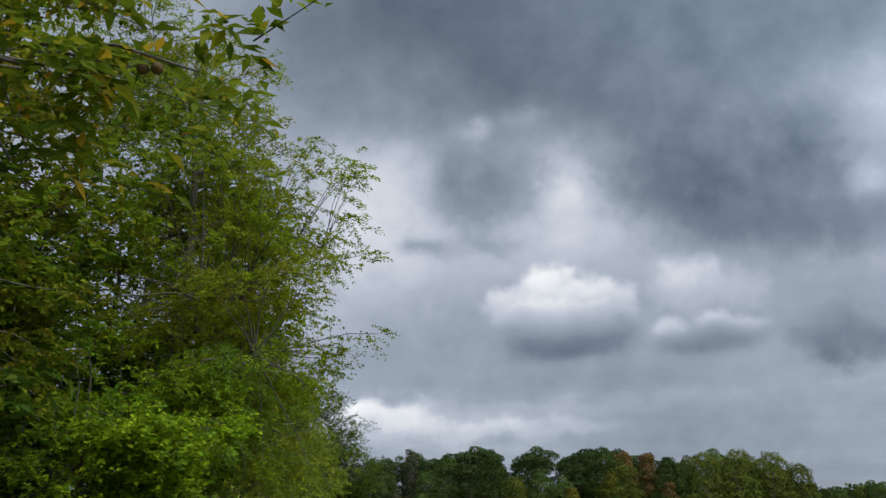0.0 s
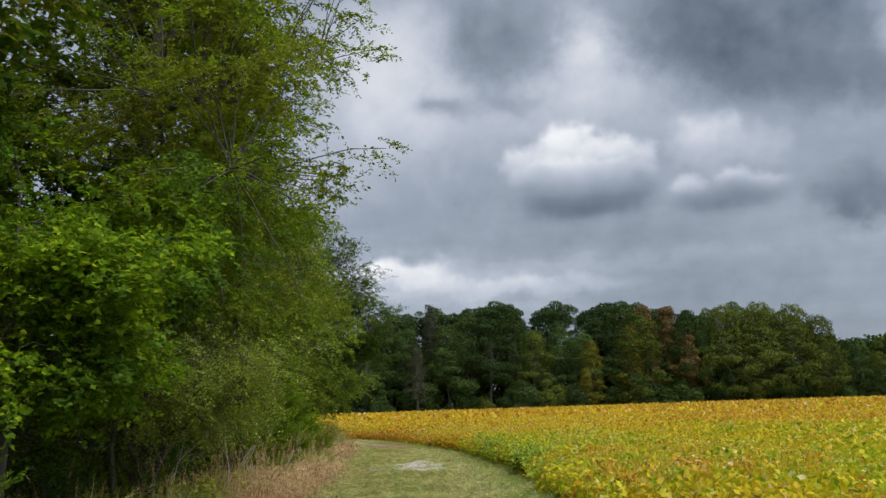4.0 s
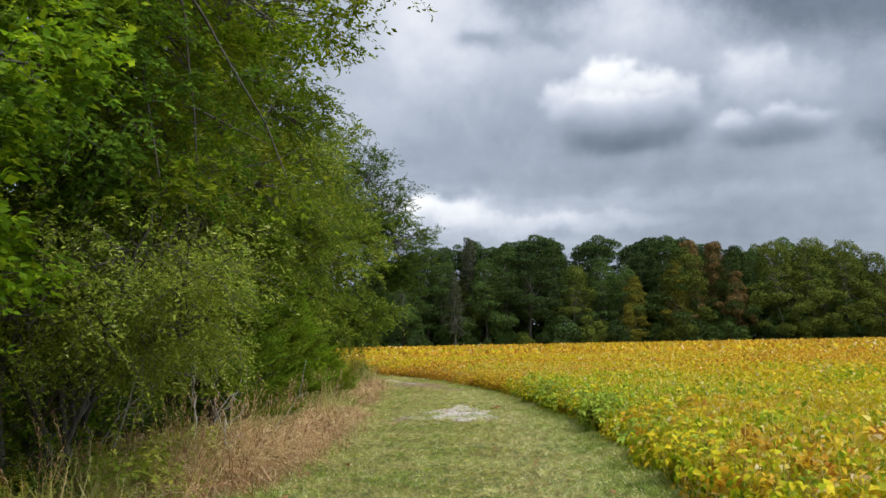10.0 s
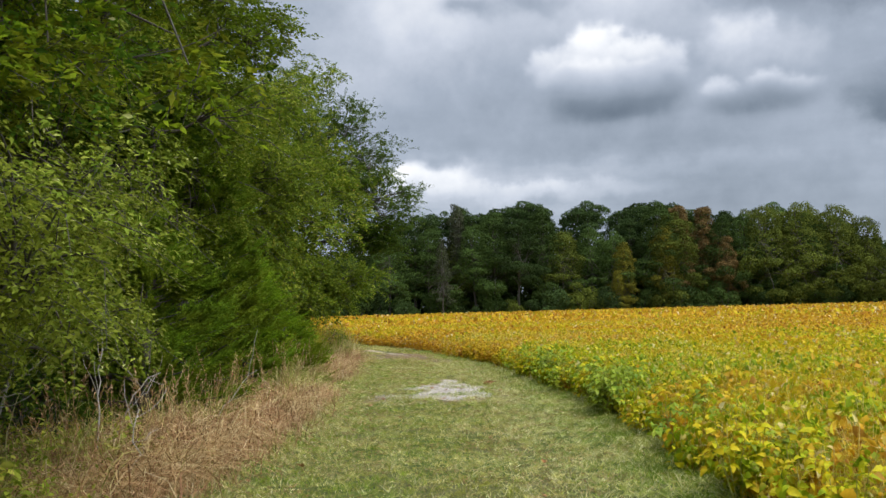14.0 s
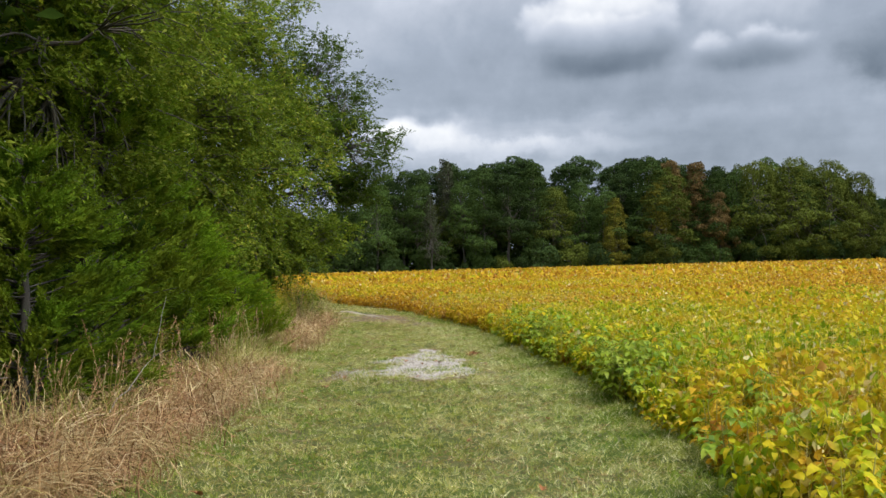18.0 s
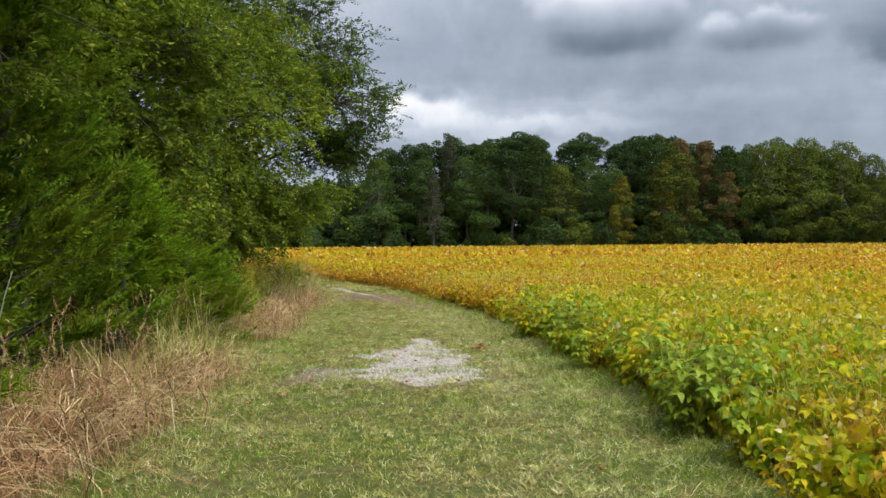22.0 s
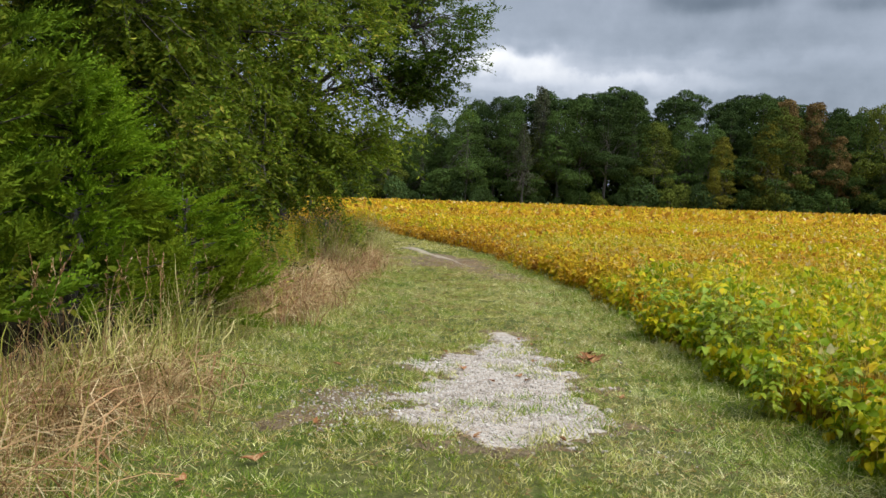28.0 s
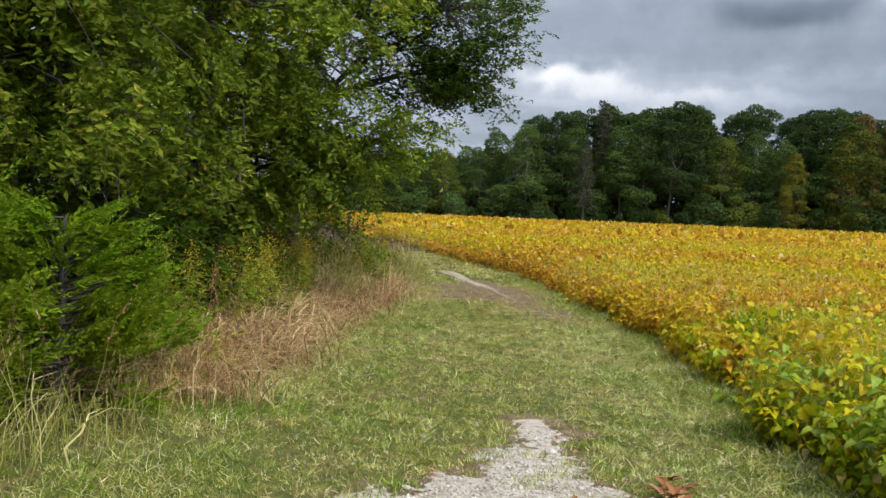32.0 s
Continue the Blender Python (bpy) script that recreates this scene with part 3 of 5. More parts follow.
def tube(points, radii, sides=6):
    points, radii = np.asarray(points, float), np.asarray(radii, float)
    d = unit(np.gradient(points, axis=0))
    side = unit(np.cross(d, np.where(np.abs(d[:, 2:3]) > 0.9, [[1.0, 0, 0]], [[0, 0, 1.0]])))
    up = np.cross(side, d)
    a = np.arange(sides) * 2 * np.pi / sides
    ring = points[:, None] + radii[:, None, None] * (np.cos(a)[None, :, None] * side[:, None] + np.sin(a)[None, :, None] * up[:, None])
    n = len(points)
    i = np.arange(n - 1)[:, None] * sides
    j = np.arange(sides)[None]
    k = (j + 1) % sides
    faces = np.stack([i + j, i + k, i + sides + k, i + sides + j], -1).reshape(-1, 4)
    return ring.reshape(-1, 3), faces


def bent(a, b, sag, n=6, wander=0.0, r=None):
    s = np.linspace(0, 1, n)[:, None]
    p = np.asarray(a) * (1 - s) + np.asarray(b) * s
    p[:, 2] += (sag * 4 * s * (1 - s))[:, 0]
    if wander:
        w = (r or rng).normal(0, wander, (n, 3))
        w[0] = 0
        p += w
    return p


def sphere_dirs(r, n):
    d = r.normal(size=(n, 3))
    return unit(d)


def lobed(lobes, n, r, low=0.55, up=0.0, clump=6, loose=0.36):
    """Places in the outer part of a union of ellipsoids, gathered in clumps, with the way out from each."""
    lobes = np.array(lobes, float)
    w = (lobes[:, 3] * lobes[:, 4] * lobes[:, 5]) ** 0.6
    m = max(4, n // clump)
    which = r.choice(len(lobes), m, p=w / w.sum())
    d = sphere_dirs(r, m)
    d[:, 2] += up
    d = unit(d)
    k = r.uniform(low ** 2, 1, m) ** 0.5
    L = lobes[which]
    c = L[:, :3] + d * L[:, 3:] * k[:, None]
    pick = np.concatenate([np.arange(m), r.integers(0, m, n - m)])
    size = loose * (L[:, 3:].mean(1) / 2.0) ** 0.5
    return c[pick] + r.normal(0, 1, (n, 3)) * size[pick, None] * [1.15, 1.15, 0.7], d[pick]


def spray(c, out, r, twigs, per, reach, droop, leaf, width, shape=RHOMB, flat=1.0, hang=0.25, jitter=0.2, spread=0.75, level=0.5, round_=0.5, wild=0.6):
    """Twigs that fan from every bough's end and the leaves along them. Returns leaves and twig tubes."""
    n = len(c)
    C, O = np.repeat(c, twigs, 0), np.repeat(out, twigs, 0)
    d = unit((O * 0.75 + r.normal(0, spread, (n * twigs, 3))) * [1, 1, level] + [0, 0, droop])
    L = reach * r.uniform(0.55, 1.2, n * twigs)
    start = C + r.normal(0, jitter, C.shape) * [1, 1, 0.6]
    m = len(start)
    s = (np.arange(per)[None] + r.uniform(0, 1, (m, per))) / per
    at = start[:, None] + d[:, None] * (L[:, None] * s)[..., None]
    at[..., 2] -= (hang * L[:, None] * s ** 2)
    side = unit(np.cross(d, [0, 0, 1.0]) + 1e-6)
    flip = np.where(np.arange(per) % 2 == 0, 1.0, -1.0)
    along = d[:, None] * 0.7 + side[:, None] * flip[None, :, None] * 0.8 + r.normal(0, wild, (m, per, 3))
    at = at + r.normal(0, 0.022, at.shape)
    along[..., 2] = along[..., 2] * 0.6 - hang * 0.6
    normal = np.array([0, 0, 1.0]) * flat + O[:, None] * round_ + r.normal(0, 0.42, (m, per, 3))
    size = r.uniform(0.5, 1.3, m * per)
    lv = leaves_at(shape, at.reshape(-1, 3), along.reshape(-1, 3), normal.reshape(-1, 3), leaf * size, width * size)
    ends = start + d * L[:, None]
    ends[:, 2] -= hang * L
    return lv, start, ends


def thin_tubes(a, b, radius):
    """Three-sided twigs from a to b."""
    d = unit(b - a)
    side = unit(np.cross(d, [0.3, 0.1, 1.0]))
    up = np.cross(side, d)
    ang = np.arange(3) * 2 * np.pi / 3
    off = (np.cos(ang)[None, :, None] * side[:, None] + np.sin(ang)[None, :, None] * up[:, None]) * radius
    v = np.concatenate([a[:, None] + off, b[:, None] + off * 0.4], 1)
    f = np.array([[0, 1, 4, 3], [1, 2, 5, 4], [2, 0, 3, 5]])
    return v.reshape(-1, 3), (f[None] + (np.arange(len(a)) * 6)[:, None, None]).reshape(-1, 4)


def tree(name, at, label, category, seed, top, radius, lobes, boughs, twigs, per, leaf, width, mat, reach=0.5, droop=-0.1, hang=0.3,
         lean=(0, 0), stems=1, bark=None, shape=RHOMB, low=0.5, flat=1.0, mains=14, group="", up=0.0, crown="crown", fork=0.3, twig_share=3, clump=6, loose=0.36, level=0.5, round_=0.5):
    """A tapered trunk with limbs to every bough and leafy sprays at the boughs' ends. Lobes are in the tree's own metres."""
    r = np.random.default_rng(seed)
    t = thing(name, at, label, category, group)
    c, out = lobed(lobes, boughs, r, low, up, clump, loose)
    c[:, 2] = np.maximum(c[:, 2], 0.25)
    wood = []
    trunks = []
    for k in range(stems):
        a = r.uniform(0, 6.28)
        foot = np.array([math.cos(a), math.sin(a), 0]) * (0.0 if stems == 1 else 0.18 * stems ** 0.5)
        end = np.array([lean[0], lean[1], top]) + (0 if stems == 1 else 1) * np.array([r.normal(0, 0.9), r.normal(0, 0.9), r.uniform(-0.3, 0.1) * top])
        p = bent(foot, end, 0.0, 9, 0.05 * top / 8, r)
        p[0, 2] = -0.15
        rad = radius * np.linspace(1, 0.12, 9) ** 1.1 * (1 if stems == 1 else r.uniform(0.6, 1))
        rad[0] *= 1.35
        wood.append(tube(p, rad, 8))
        trunks.append((p, rad))
    lead = r.permutation(boughs)[:mains]
    nodes = []
    for b in lead:
        p, rad = trunks[r.integers(stems)]
        flat_d = np.linalg.norm(c[b, :2] - p[-1, :2])
        z = np.clip(c[b, 2] - 0.45 * flat_d, fork * top * 0.5, top * 0.93)
        i = int(np.clip(np.searchsorted(p[:, 2], z), 1, 7))
        q = bent(p[i], c[b], 0.12 * flat_d, 7, 0.06, r)
        R = max(0.02, rad[i] * 0.5)
        wood.append(tube(q, np.linspace(R, 0.012, 7), 6))
        nodes += [(q[j], np.linspace(R, 0.012, 7)[j]) for j in (2, 3, 4, 5)]
    spots = np.array([q for q, _ in nodes])
    for b in range(boughs):
        if b in lead:
            continue
        i = int(np.argmin(np.linalg.norm(spots - c[b] + [0, 0, 0.25], axis=1)))
        q = bent(spots[i], c[b], 0.08, 5, 0.035, r)
        wood.append(tube(q, np.linspace(min(0.03, nodes[i][1] * 0.7), 0.006, 5), 4))
    lv, a, b = spray(c, out, r, twigs, per, reach, droop, leaf, width, shape, flat, hang, level=level, round_=round_)
    w = stack(wood)
    part("trunk", w, bark or M_BARK, t, smooth=True)
    stuff("twig_work", thin_tubes(a[::twig_share], b[::twig_share], 0.0045), M_TWIG, t)
    stuff(crown, lv, mat, t)
    return t


def cedar(at, label, seed, top, spread, boughs, per, group="red cedars", taper=0.75, low=0.03, leaf=0.07, lean=(0, 0), plume=(3.2, 6.5), rise=(0.12, 0.6, 0.25), mat=None):
    """A red cedar: upswept boughs with feathery, needle-clad sprays down to the ground."""
    r = np.random.default_rng(seed)
    t = thing("red_cedar", at, label, "cedar", group)
    h = np.sort(r.uniform(low, 0.98, boughs)) * top
    a = r.uniform(0, 2 * np.pi, boughs)
    reach = spread * (1 - (h / top)) ** taper * r.uniform(0.6, 1.1, boughs) + 0.06
    d = np.stack([np.cos(a), np.sin(a), r.uniform(rise[0], rise[1], boughs)], -1)
    base = np.stack([lean[0] * h / top, lean[1] * h / top, h], -1)
    end = base + d * reach[:, None]
    trunk = bent((0, 0, -0.1), (lean[0], lean[1], top), 0, 9, 0.02 * top / 3, r)
    wood = [tube(bent(p, q, 0.0, 4), np.linspace(0.007 + 0.004 * top ** 0.5, 0.003, 4), 4) for p, q in zip(base, end)]
    k = np.maximum(4, (reach * 11).astype(int) + 5)
    rep = np.repeat(np.arange(boughs), k)
    s = np.sqrt(r.uniform(0.02 if top < 3 else 0.2, 1.0, len(rep)))
    start = base[rep] + (end - base)[rep] * s[:, None] + r.normal(0, 0.03, (len(rep), 3))
    fan = unit(unit(d)[rep] * 0.9 + r.normal(0, 0.20, (len(rep), 3)) + [0, 0, rise[2]])
    L = leaf * r.uniform(*plume, len(rep))
    u = (np.arange(per)[None] + r.uniform(0, 1, (len(rep), per))) / per
    pos = start[:, None] + fan[:, None] * (L[:, None] * u)[..., None]
    side = unit(np.cross(fan, r.normal(size=fan.shape)))
    along = fan[:, None] * 0.9 + side[:, None] * np.where(np.arange(per) % 2 == 0, 0.55, -0.55)[None, :, None] + r.normal(0, 0.16, pos.shape)
    n = len(rep) * per
    size = r.uniform(0.75, 1.2, n) * (1.35 - 0.9 * u.ravel())
    lv = leaves_at(RHOMB, pos.reshape(-1, 3), along.reshape(-1, 3), r.normal(0, 0.6, (n, 3)) + [0, 0, 0.5], leaf * size, leaf * 0.40 * size)
    part("trunk", tube(trunk, np.linspace(0.035 * top ** 0.8, 0.01, 9), 7), M_BARK, t, smooth=True)
    stuff("branch_work", stack(wood), M_BARK, t)
    stuff("foliage", lv, mat or M_CEDAR, t)
    return t


# ---- ground ----
def soy_edge(y):
    ragged = 0.09 * np.sin(y * 5.3) + 0.07 * np.sin(y * 9.7 + 1.0) + 0.08 * np.sin(y * 2.1 + 0.5) + 0.05 * np.sin(y * 17.0)
    return ragged + np.interp(y, [-40, 10, 17, 20, 23, 24.5, 26, 27.5, 29, 31, 33.5, 37, 39.5, 41, 48, 51, 65, 98, 200], [2.1, 2.05, 2.05, 2.1, 2.2, 2.0, 2.12, 1.9, 1.7, 1.42, 1.28, 0.80, 0.15, -0.2, -1.8, -3.2, -9.0, -20, -60])


def verge(y):
    return np.interp(y, [-40, 10, 18, 22, 27, 33, 36, 46, 50, 73, 100, 200], [-3.3, -3.2, -3.0, -2.75, -2.65, -2.95, -3.4, -4.1, -5.0, -11, -19, -60])


def waves(x, y, s=1.0):
    x, y = x / s, y / s
    return (np.sin(x * 1.3 + 0.7 * np.sin(y * 0.9)) + np.sin(y * 1.7 + x * 0.6 + 1.3) + 0.6 * np.sin(x * 3.1 - y * 2.3) + 0.4 * np.sin(x * 5.7 + y * 4.9 + 2)) / 3


def ground_height(x, y):
    near = np.exp(-((y - 25) / 60.0) ** 2) * np.exp(-(x / 40.0) ** 2)
    return near * (0.025 * waves(x, y, 0.9) + 0.02 * waves(y, x, 2.7)) - 0.01


def grid_sheet(xs, ys, z):
    X, Y = np.meshgrid(xs, ys)
    v = np.stack([X, Y, z(X, Y)], -1).reshape(-1, 3)
    nx, ny = len(xs), len(ys)
    i, j = np.meshgrid(np.arange(nx - 1), np.arange(ny - 1))
    a = j * nx + i
    f = np.stack([a, a + 1, a + nx + 1, a + nx], -1).reshape(-1, 4)
    return v, f


far_steps = np.array([60, 90, 140, 220, 400, 800, 1600, 3200.0])
xs = np.concatenate([-far_steps[::-1], np.linspace(-40, -6, 30), np.arange(-5.8, 4.0, 0.22), np.linspace(4.2, 40, 40), far_steps])
ys = np.concatenate([-far_steps[::-1], np.linspace(-40, 8, 30), np.arange(8.2, 56, 0.25), np.linspace(57, 120, 40), 120 + far_steps])
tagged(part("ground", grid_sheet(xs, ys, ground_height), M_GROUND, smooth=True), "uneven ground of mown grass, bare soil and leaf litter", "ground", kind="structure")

# ---- trees of the hedge, from the start of the track to its bend ----
tree("walnut_tree", (-4.4, 4.2, 0), "tall walnut with pinnate yellowing leaves overhanging the track", "tree", 11, 9.0, 0.19,
     [(0.6, 0.4, 6.8, 2.3, 2.6, 2.0), (-0.8, 1.0, 8.4, 2.2, 2.4, 1.8), (2.9, -0.6, 3.35, 0.75, 0.7, 0.55)], 130, 7, 18, 0.105, 0.042, M_WALNUT, reach=0.42, droop=-0.15, hang=0.4)
tree("hickory_tree", (-5.0, 19.5, 0), "tall hardwood with dense green drooping leaves leaning over the track", "tree", 12, 13.5, 0.24,
     [(0.6, 0.8, 9.4, 3.1, 3.0, 3.2), (1.6, -2.4, 5.4, 2.2, 2.0, 1.2), (2.0, -2.2, 4.0, 1.6, 1.7, 0.9), (2.05, -2.4, 6.4, 1.0, 1.3, 1.3), (1.9, -2.2, 8.2, 1.0, 1.3, 1.1), (2.4, -2.5, 5.0, 0.75, 1.0, 0.5), (0.8, 0.4, 6.8, 2.9, 2.9, 1.9), (-1.5, 0.4, 12.6, 3.0, 2.8, 2.6)], 700, 8, 28, 0.082, 0.036, M_HICKORY, reach=0.5, droop=-0.05, hang=0.35, mains=28, low=0.15, loose=0.46, flat=0.45, round_=0.9)
tree("hickory_sapling", (-4.7, 17.2, 0), "slender hickory sapling with hanging yellow-green leaves", "tree", 27, 4.6, 0.05,
     [(0.7, 0.0, 3.9, 1.2, 1.4, 0.9), (0.9, 0.3, 3.0, 1.0, 1.2, 0.6), (1.0, -0.6, 4.6, 0.9, 1.0, 0.7)], 90, 8, 26, 0.072, 0.030, M_MAPLE, reach=0.42, droop=-0.2, hang=0.45, low=0.4, flat=0.5, round_=0.9)
tree("oak_tree", (-7.6, 13.4, 0), "tall oak in full green leaf behind the small maple", "tree", 19, 12.5, 0.22,
     [(0.4, 0.2, 8.0, 2.7, 3.0, 3.2), (0.0, 0.0, 11.4, 2.4, 2.6, 2.0), (0.8, -1.0, 5.4, 2.2, 2.2, 1.6)], 400, 8, 18, 0.13, 0.08, M_OAK, reach=0.5, droop=0.0, hang=0.2, mains=22, low=0.3, loose=0.55)
tree("maple_tree", (-5.3, 14.8, 0), "small maple with bright yellow-green and bluish leaves", "tree", 13, 4.8, 0.08,
     [(0.0, 0.0, 3.8, 1.7, 1.8, 1.6), (0.8, -0.2, 2.6, 1.25, 1.4, 1.0), (1.45, -0.5, 3.5, 0.75, 0.9, 0.9), (1.4, -0.5, 2.2, 0.7, 0.8, 0.6)], 210, 9, 18, 0.085, 0.06, M_MAPLE, reach=0.36, droop=0.05, hang=0.15, stems=2, low=0.35)
tree("olive_shrub", (-4.4, 18.0, 0), "arching silvery-olive shrub with bare grey branches below", "shrub", 14, 3.4, 0.06,
     [(0.2, 0.4, 2.75, 1.5, 2.3, 1.15), (0.9, -1.3, 2.3, 1.2, 1.1, 0.75), (0.8, 0.9, 1.75, 1.0, 1.2, 0.55)], 260, 10, 28, 0.047, 0.021, M_OLIVE, reach=0.45, droop=-0.25, hang=0.35, stems=5, mains=34, bark=M_BARK, low=0.5)
tree("willow_oak", (-5.4, 24.5, 0), "hardwood with olive-green narrow leaves tinged yellow", "tree", 15, 10.0, 0.16,
     [(0.4, 0.0, 4.6, 2.0, 2.9, 2.8), (0.1, 0.6, 8.0, 2.1, 2.6, 2.4), (1.4, 0.2, 6.2, 1.2, 2.0, 1.7)], 360, 9, 26, 0.075, 0.030, M_WILLOW, reach=0.45, droop=-0.1, hang=0.3, mains=22, low=0.4, flat=0.5, round_=0.9)
tree("sweetgum_tree", (-6.6, 30.0, 0), "dark green hardwood rising behind the red cedars", "tree", 16, 10.0, 0.16,
     [(0.4, 0.0, 5.2, 2.4, 3.2, 2.6), (0.2, 0.6, 8.0, 2.0, 2.4, 2.0)], 280, 8, 18, 0.11, 0.07, M_CHERRY, reach=0.45, hang=0.2, mains=20, low=0.35)
tree("cherry_tree", (-5.6, 37.4, 0), "leafy wild cherry with drooping branches down to the weeds", "tree", 17, 8.5, 0.14,
     [(0.4, 0.0, 4.4, 2.0, 2.3, 2.4), (1.7, 0.0, 3.1, 1.0, 1.5, 1.4), (0.0, 0.0, 7.0, 2.0, 2.2, 1.8), (0.6, -0.4, 2.1, 1.3, 1.5, 1.3)], 400, 9, 25, 0.095, 0.042, M_CHERRY, reach=0.45, droop=-0.25, hang=0.38, level=0.7, mains=24, low=0.4, flat=0.5, round_=0.9)
tree("cherry_tree", (-5.9, 33.2, 0), "wild cherry with hanging leafy sprays over shaded weeds", "tree", 20, 7.0, 0.12,
     [(0.5, 0.0, 4.4, 1.9, 2.2, 1.7), (0.9, -0.6, 3.0, 1.3, 1.5, 0.9), (0.0, 0.0, 6.2, 1.9, 2.1, 1.6)], 320, 9, 25, 0.095, 0.040, M_CHERRY, reach=0.45, droop=-0.25, hang=0.38, level=0.7, mains=24, low=0.4, flat=0.5, round_=0.9)
tree("persimmon_tree", (-6.4, 43.4, 0), "dark-leaved tree spreading a low limb over the bend", "tree", 18, 9.0, 0.15,
     [(2.0, -0.7, 6.8, 2.4, 2.5, 2.1), (2.6, -0.9, 7.4, 1.8, 2.0, 1.7), (3.7, -1.1, 5.3, 1.35, 1.5, 1.1), (3.5, -1.0, 4.8, 1.1, 1.4, 0.8), (4.0, -1.0, 5.2, 0.75, 1.1, 0.8), (2.8, -0.9, 4.3, 1.0, 1.2, 0.7), (3.4, -1.0, 6.0, 1.2, 1.4, 1.0), (3.0, -1.0, 3.95, 0.9, 1.0, 0.5), (3.9, -1.0, 4.4, 0.8, 1.0, 0.5), (0.8, -0.4, 8.8, 2.2, 2.2, 1.7), (0.9, -0.9, 4.7, 1.7, 1.8, 1.2)], 560, 8, 19, 0.076, 0.044, M_PERSIMMON, reach=0.42, droop=0.05, hang=0.12, mains=22, low=0.4)
cedar((-4.7, 26.0, 0), "bushy red cedar behind the dry grass", 21, 5.4, 1.7, 190, 26, plume=(3.8, 7.5))
cedar((-4.4, 23.6, 0), "low red cedar under the olive-green tree", 22, 2.9, 1.35, 150, 26, plume=(4.0, 8.0), rise=(0.0, 0.5, 0.15))
cedar((-5.3, 28.4, 0), "tall red cedar wound with leafy vines", 23, 7.0, 1.7, 200, 22, plume=(3.8, 7.5))
cedar((-4.45, 29.6, 0), "young red cedar with bright feathery tips", 24, 2.7, 1.05, 130, 30, leaf=0.06, plume=(4.5, 9.0), rise=(0.0, 0.5, 0.15), mat=M_CEDARTIP)
cedar((-3.95, 31.1, 0), "small bushy red cedar at the grass edge", 25, 1.45, 0.95, 85, 38, leaf=0.055, plume=(5.0, 10.0), rise=(0.0, 0.45, 0.12), mat=M_CEDARTIP)
cedar((-5.2, 12.6, 0), "low dark red cedar in the shade", 26, 1.7, 1.1, 110, 18)

# Closed woodland behind the hedge.
wood = [tree("woodland_tree", (-9.5, 8.0, 0), "tall dark hardwood in the wood behind the hedge", "tree", 31, 12.5, 0.2, [(0, 0, 6.0, 2.9, 3.0, 4.4), (0.3, 0, 10.5, 2.5, 2.6, 2.6)], 150, 5, 11, 0.25, 0.13, M_DARKLEAF, group="woodland trees", reach=0.7, mains=12, twig_share=5),
        tree("woodland_tree", (-9.0, 13.5, 0), "dark green hardwood in the wood behind the hedge", "tree", 32, 10.5, 0.17, [(0, 0, 5.0, 3.0, 3.0, 3.8), (-0.3, 0.4, 8.8, 2.3, 2.2, 2.2)], 130, 5, 11, 0.25, 0.13, M_DARKLEAF, group="woodland trees", reach=0.7, mains=12, twig_share=5),
        tree("woodland_tree", (-8.0, 24.0, 0), "leafy green hardwood in the wood behind the hedge", "tree", 33, 11.5, 0.18, [(0, 0, 5.6, 2.8, 3.1, 4.0), (0.2, -0.3, 9.6, 2.4, 2.3, 2.4)], 140, 5, 11, 0.24, 0.12, M_OAK, group="woodland trees", reach=0.7, mains=12, twig_share=5)]
for i, (x, y, s) in enumerate([(-7.6, 10.2, 0.85), (-9.2, 18.6, 1.05), (-12.5, 11.0, 1.1), (-13.0, 20.0, 1.0), (-9.5, 29.5, 0.85), (-12.5, 26.0, 1.0), (-9.0, 35.0, 0.8), (-12.0, 33.0, 0.9), (-8.6, 40.0, 0.75), (-11.5, 41.5, 0.8), (-8.8, 3.5, 0.95), (-12.6, 3.0, 1.0), (-9.5, -3.0, 0.95), (-8.2, 21.5, 0.6), (-7.9, 27.2, 0.55), (-10.5, 47.5, 0.6), (-13.5, 52.0, 0.7), (-15.0, 46.0, 0.9), (-10.5, 44.5, 0.7), (-7.6, 25.6, 1.2), (-11.2, 22.8, 1.0), (-14.5, 30.0, 1.1), (-10.4, 20.6, 0.9), (-11.0, 15.5, 1.0)]):
    put_copy(wood[i % 3], pose(x, y, 0, 0, 0, 67 * i), s)
under = [tree("understory_bush", (-6.3, 10.0, 0), "shaded leafy bush under the trees", "bush", 41, 1.6, 0.03, [(0, 0, 1.0, 1.3, 1.4, 0.9)], 60, 6, 12, 0.11, 0.06, M_DARKLEAF, group="understory bushes", stems=4, mains=10, low=0.3, twig_share=5),
         tree("understory_bush", (-6.6, 17.0, 0), "shaded leafy bush under the trees", "bush", 42, 2.0, 0.03, [(0, 0, 1.2, 1.2, 1.5, 1.1)], 60, 6, 12, 0.10, 0.05, M_OAK, group="understory bushes", stems=4, mains=10, low=0.3, twig_share=5)]
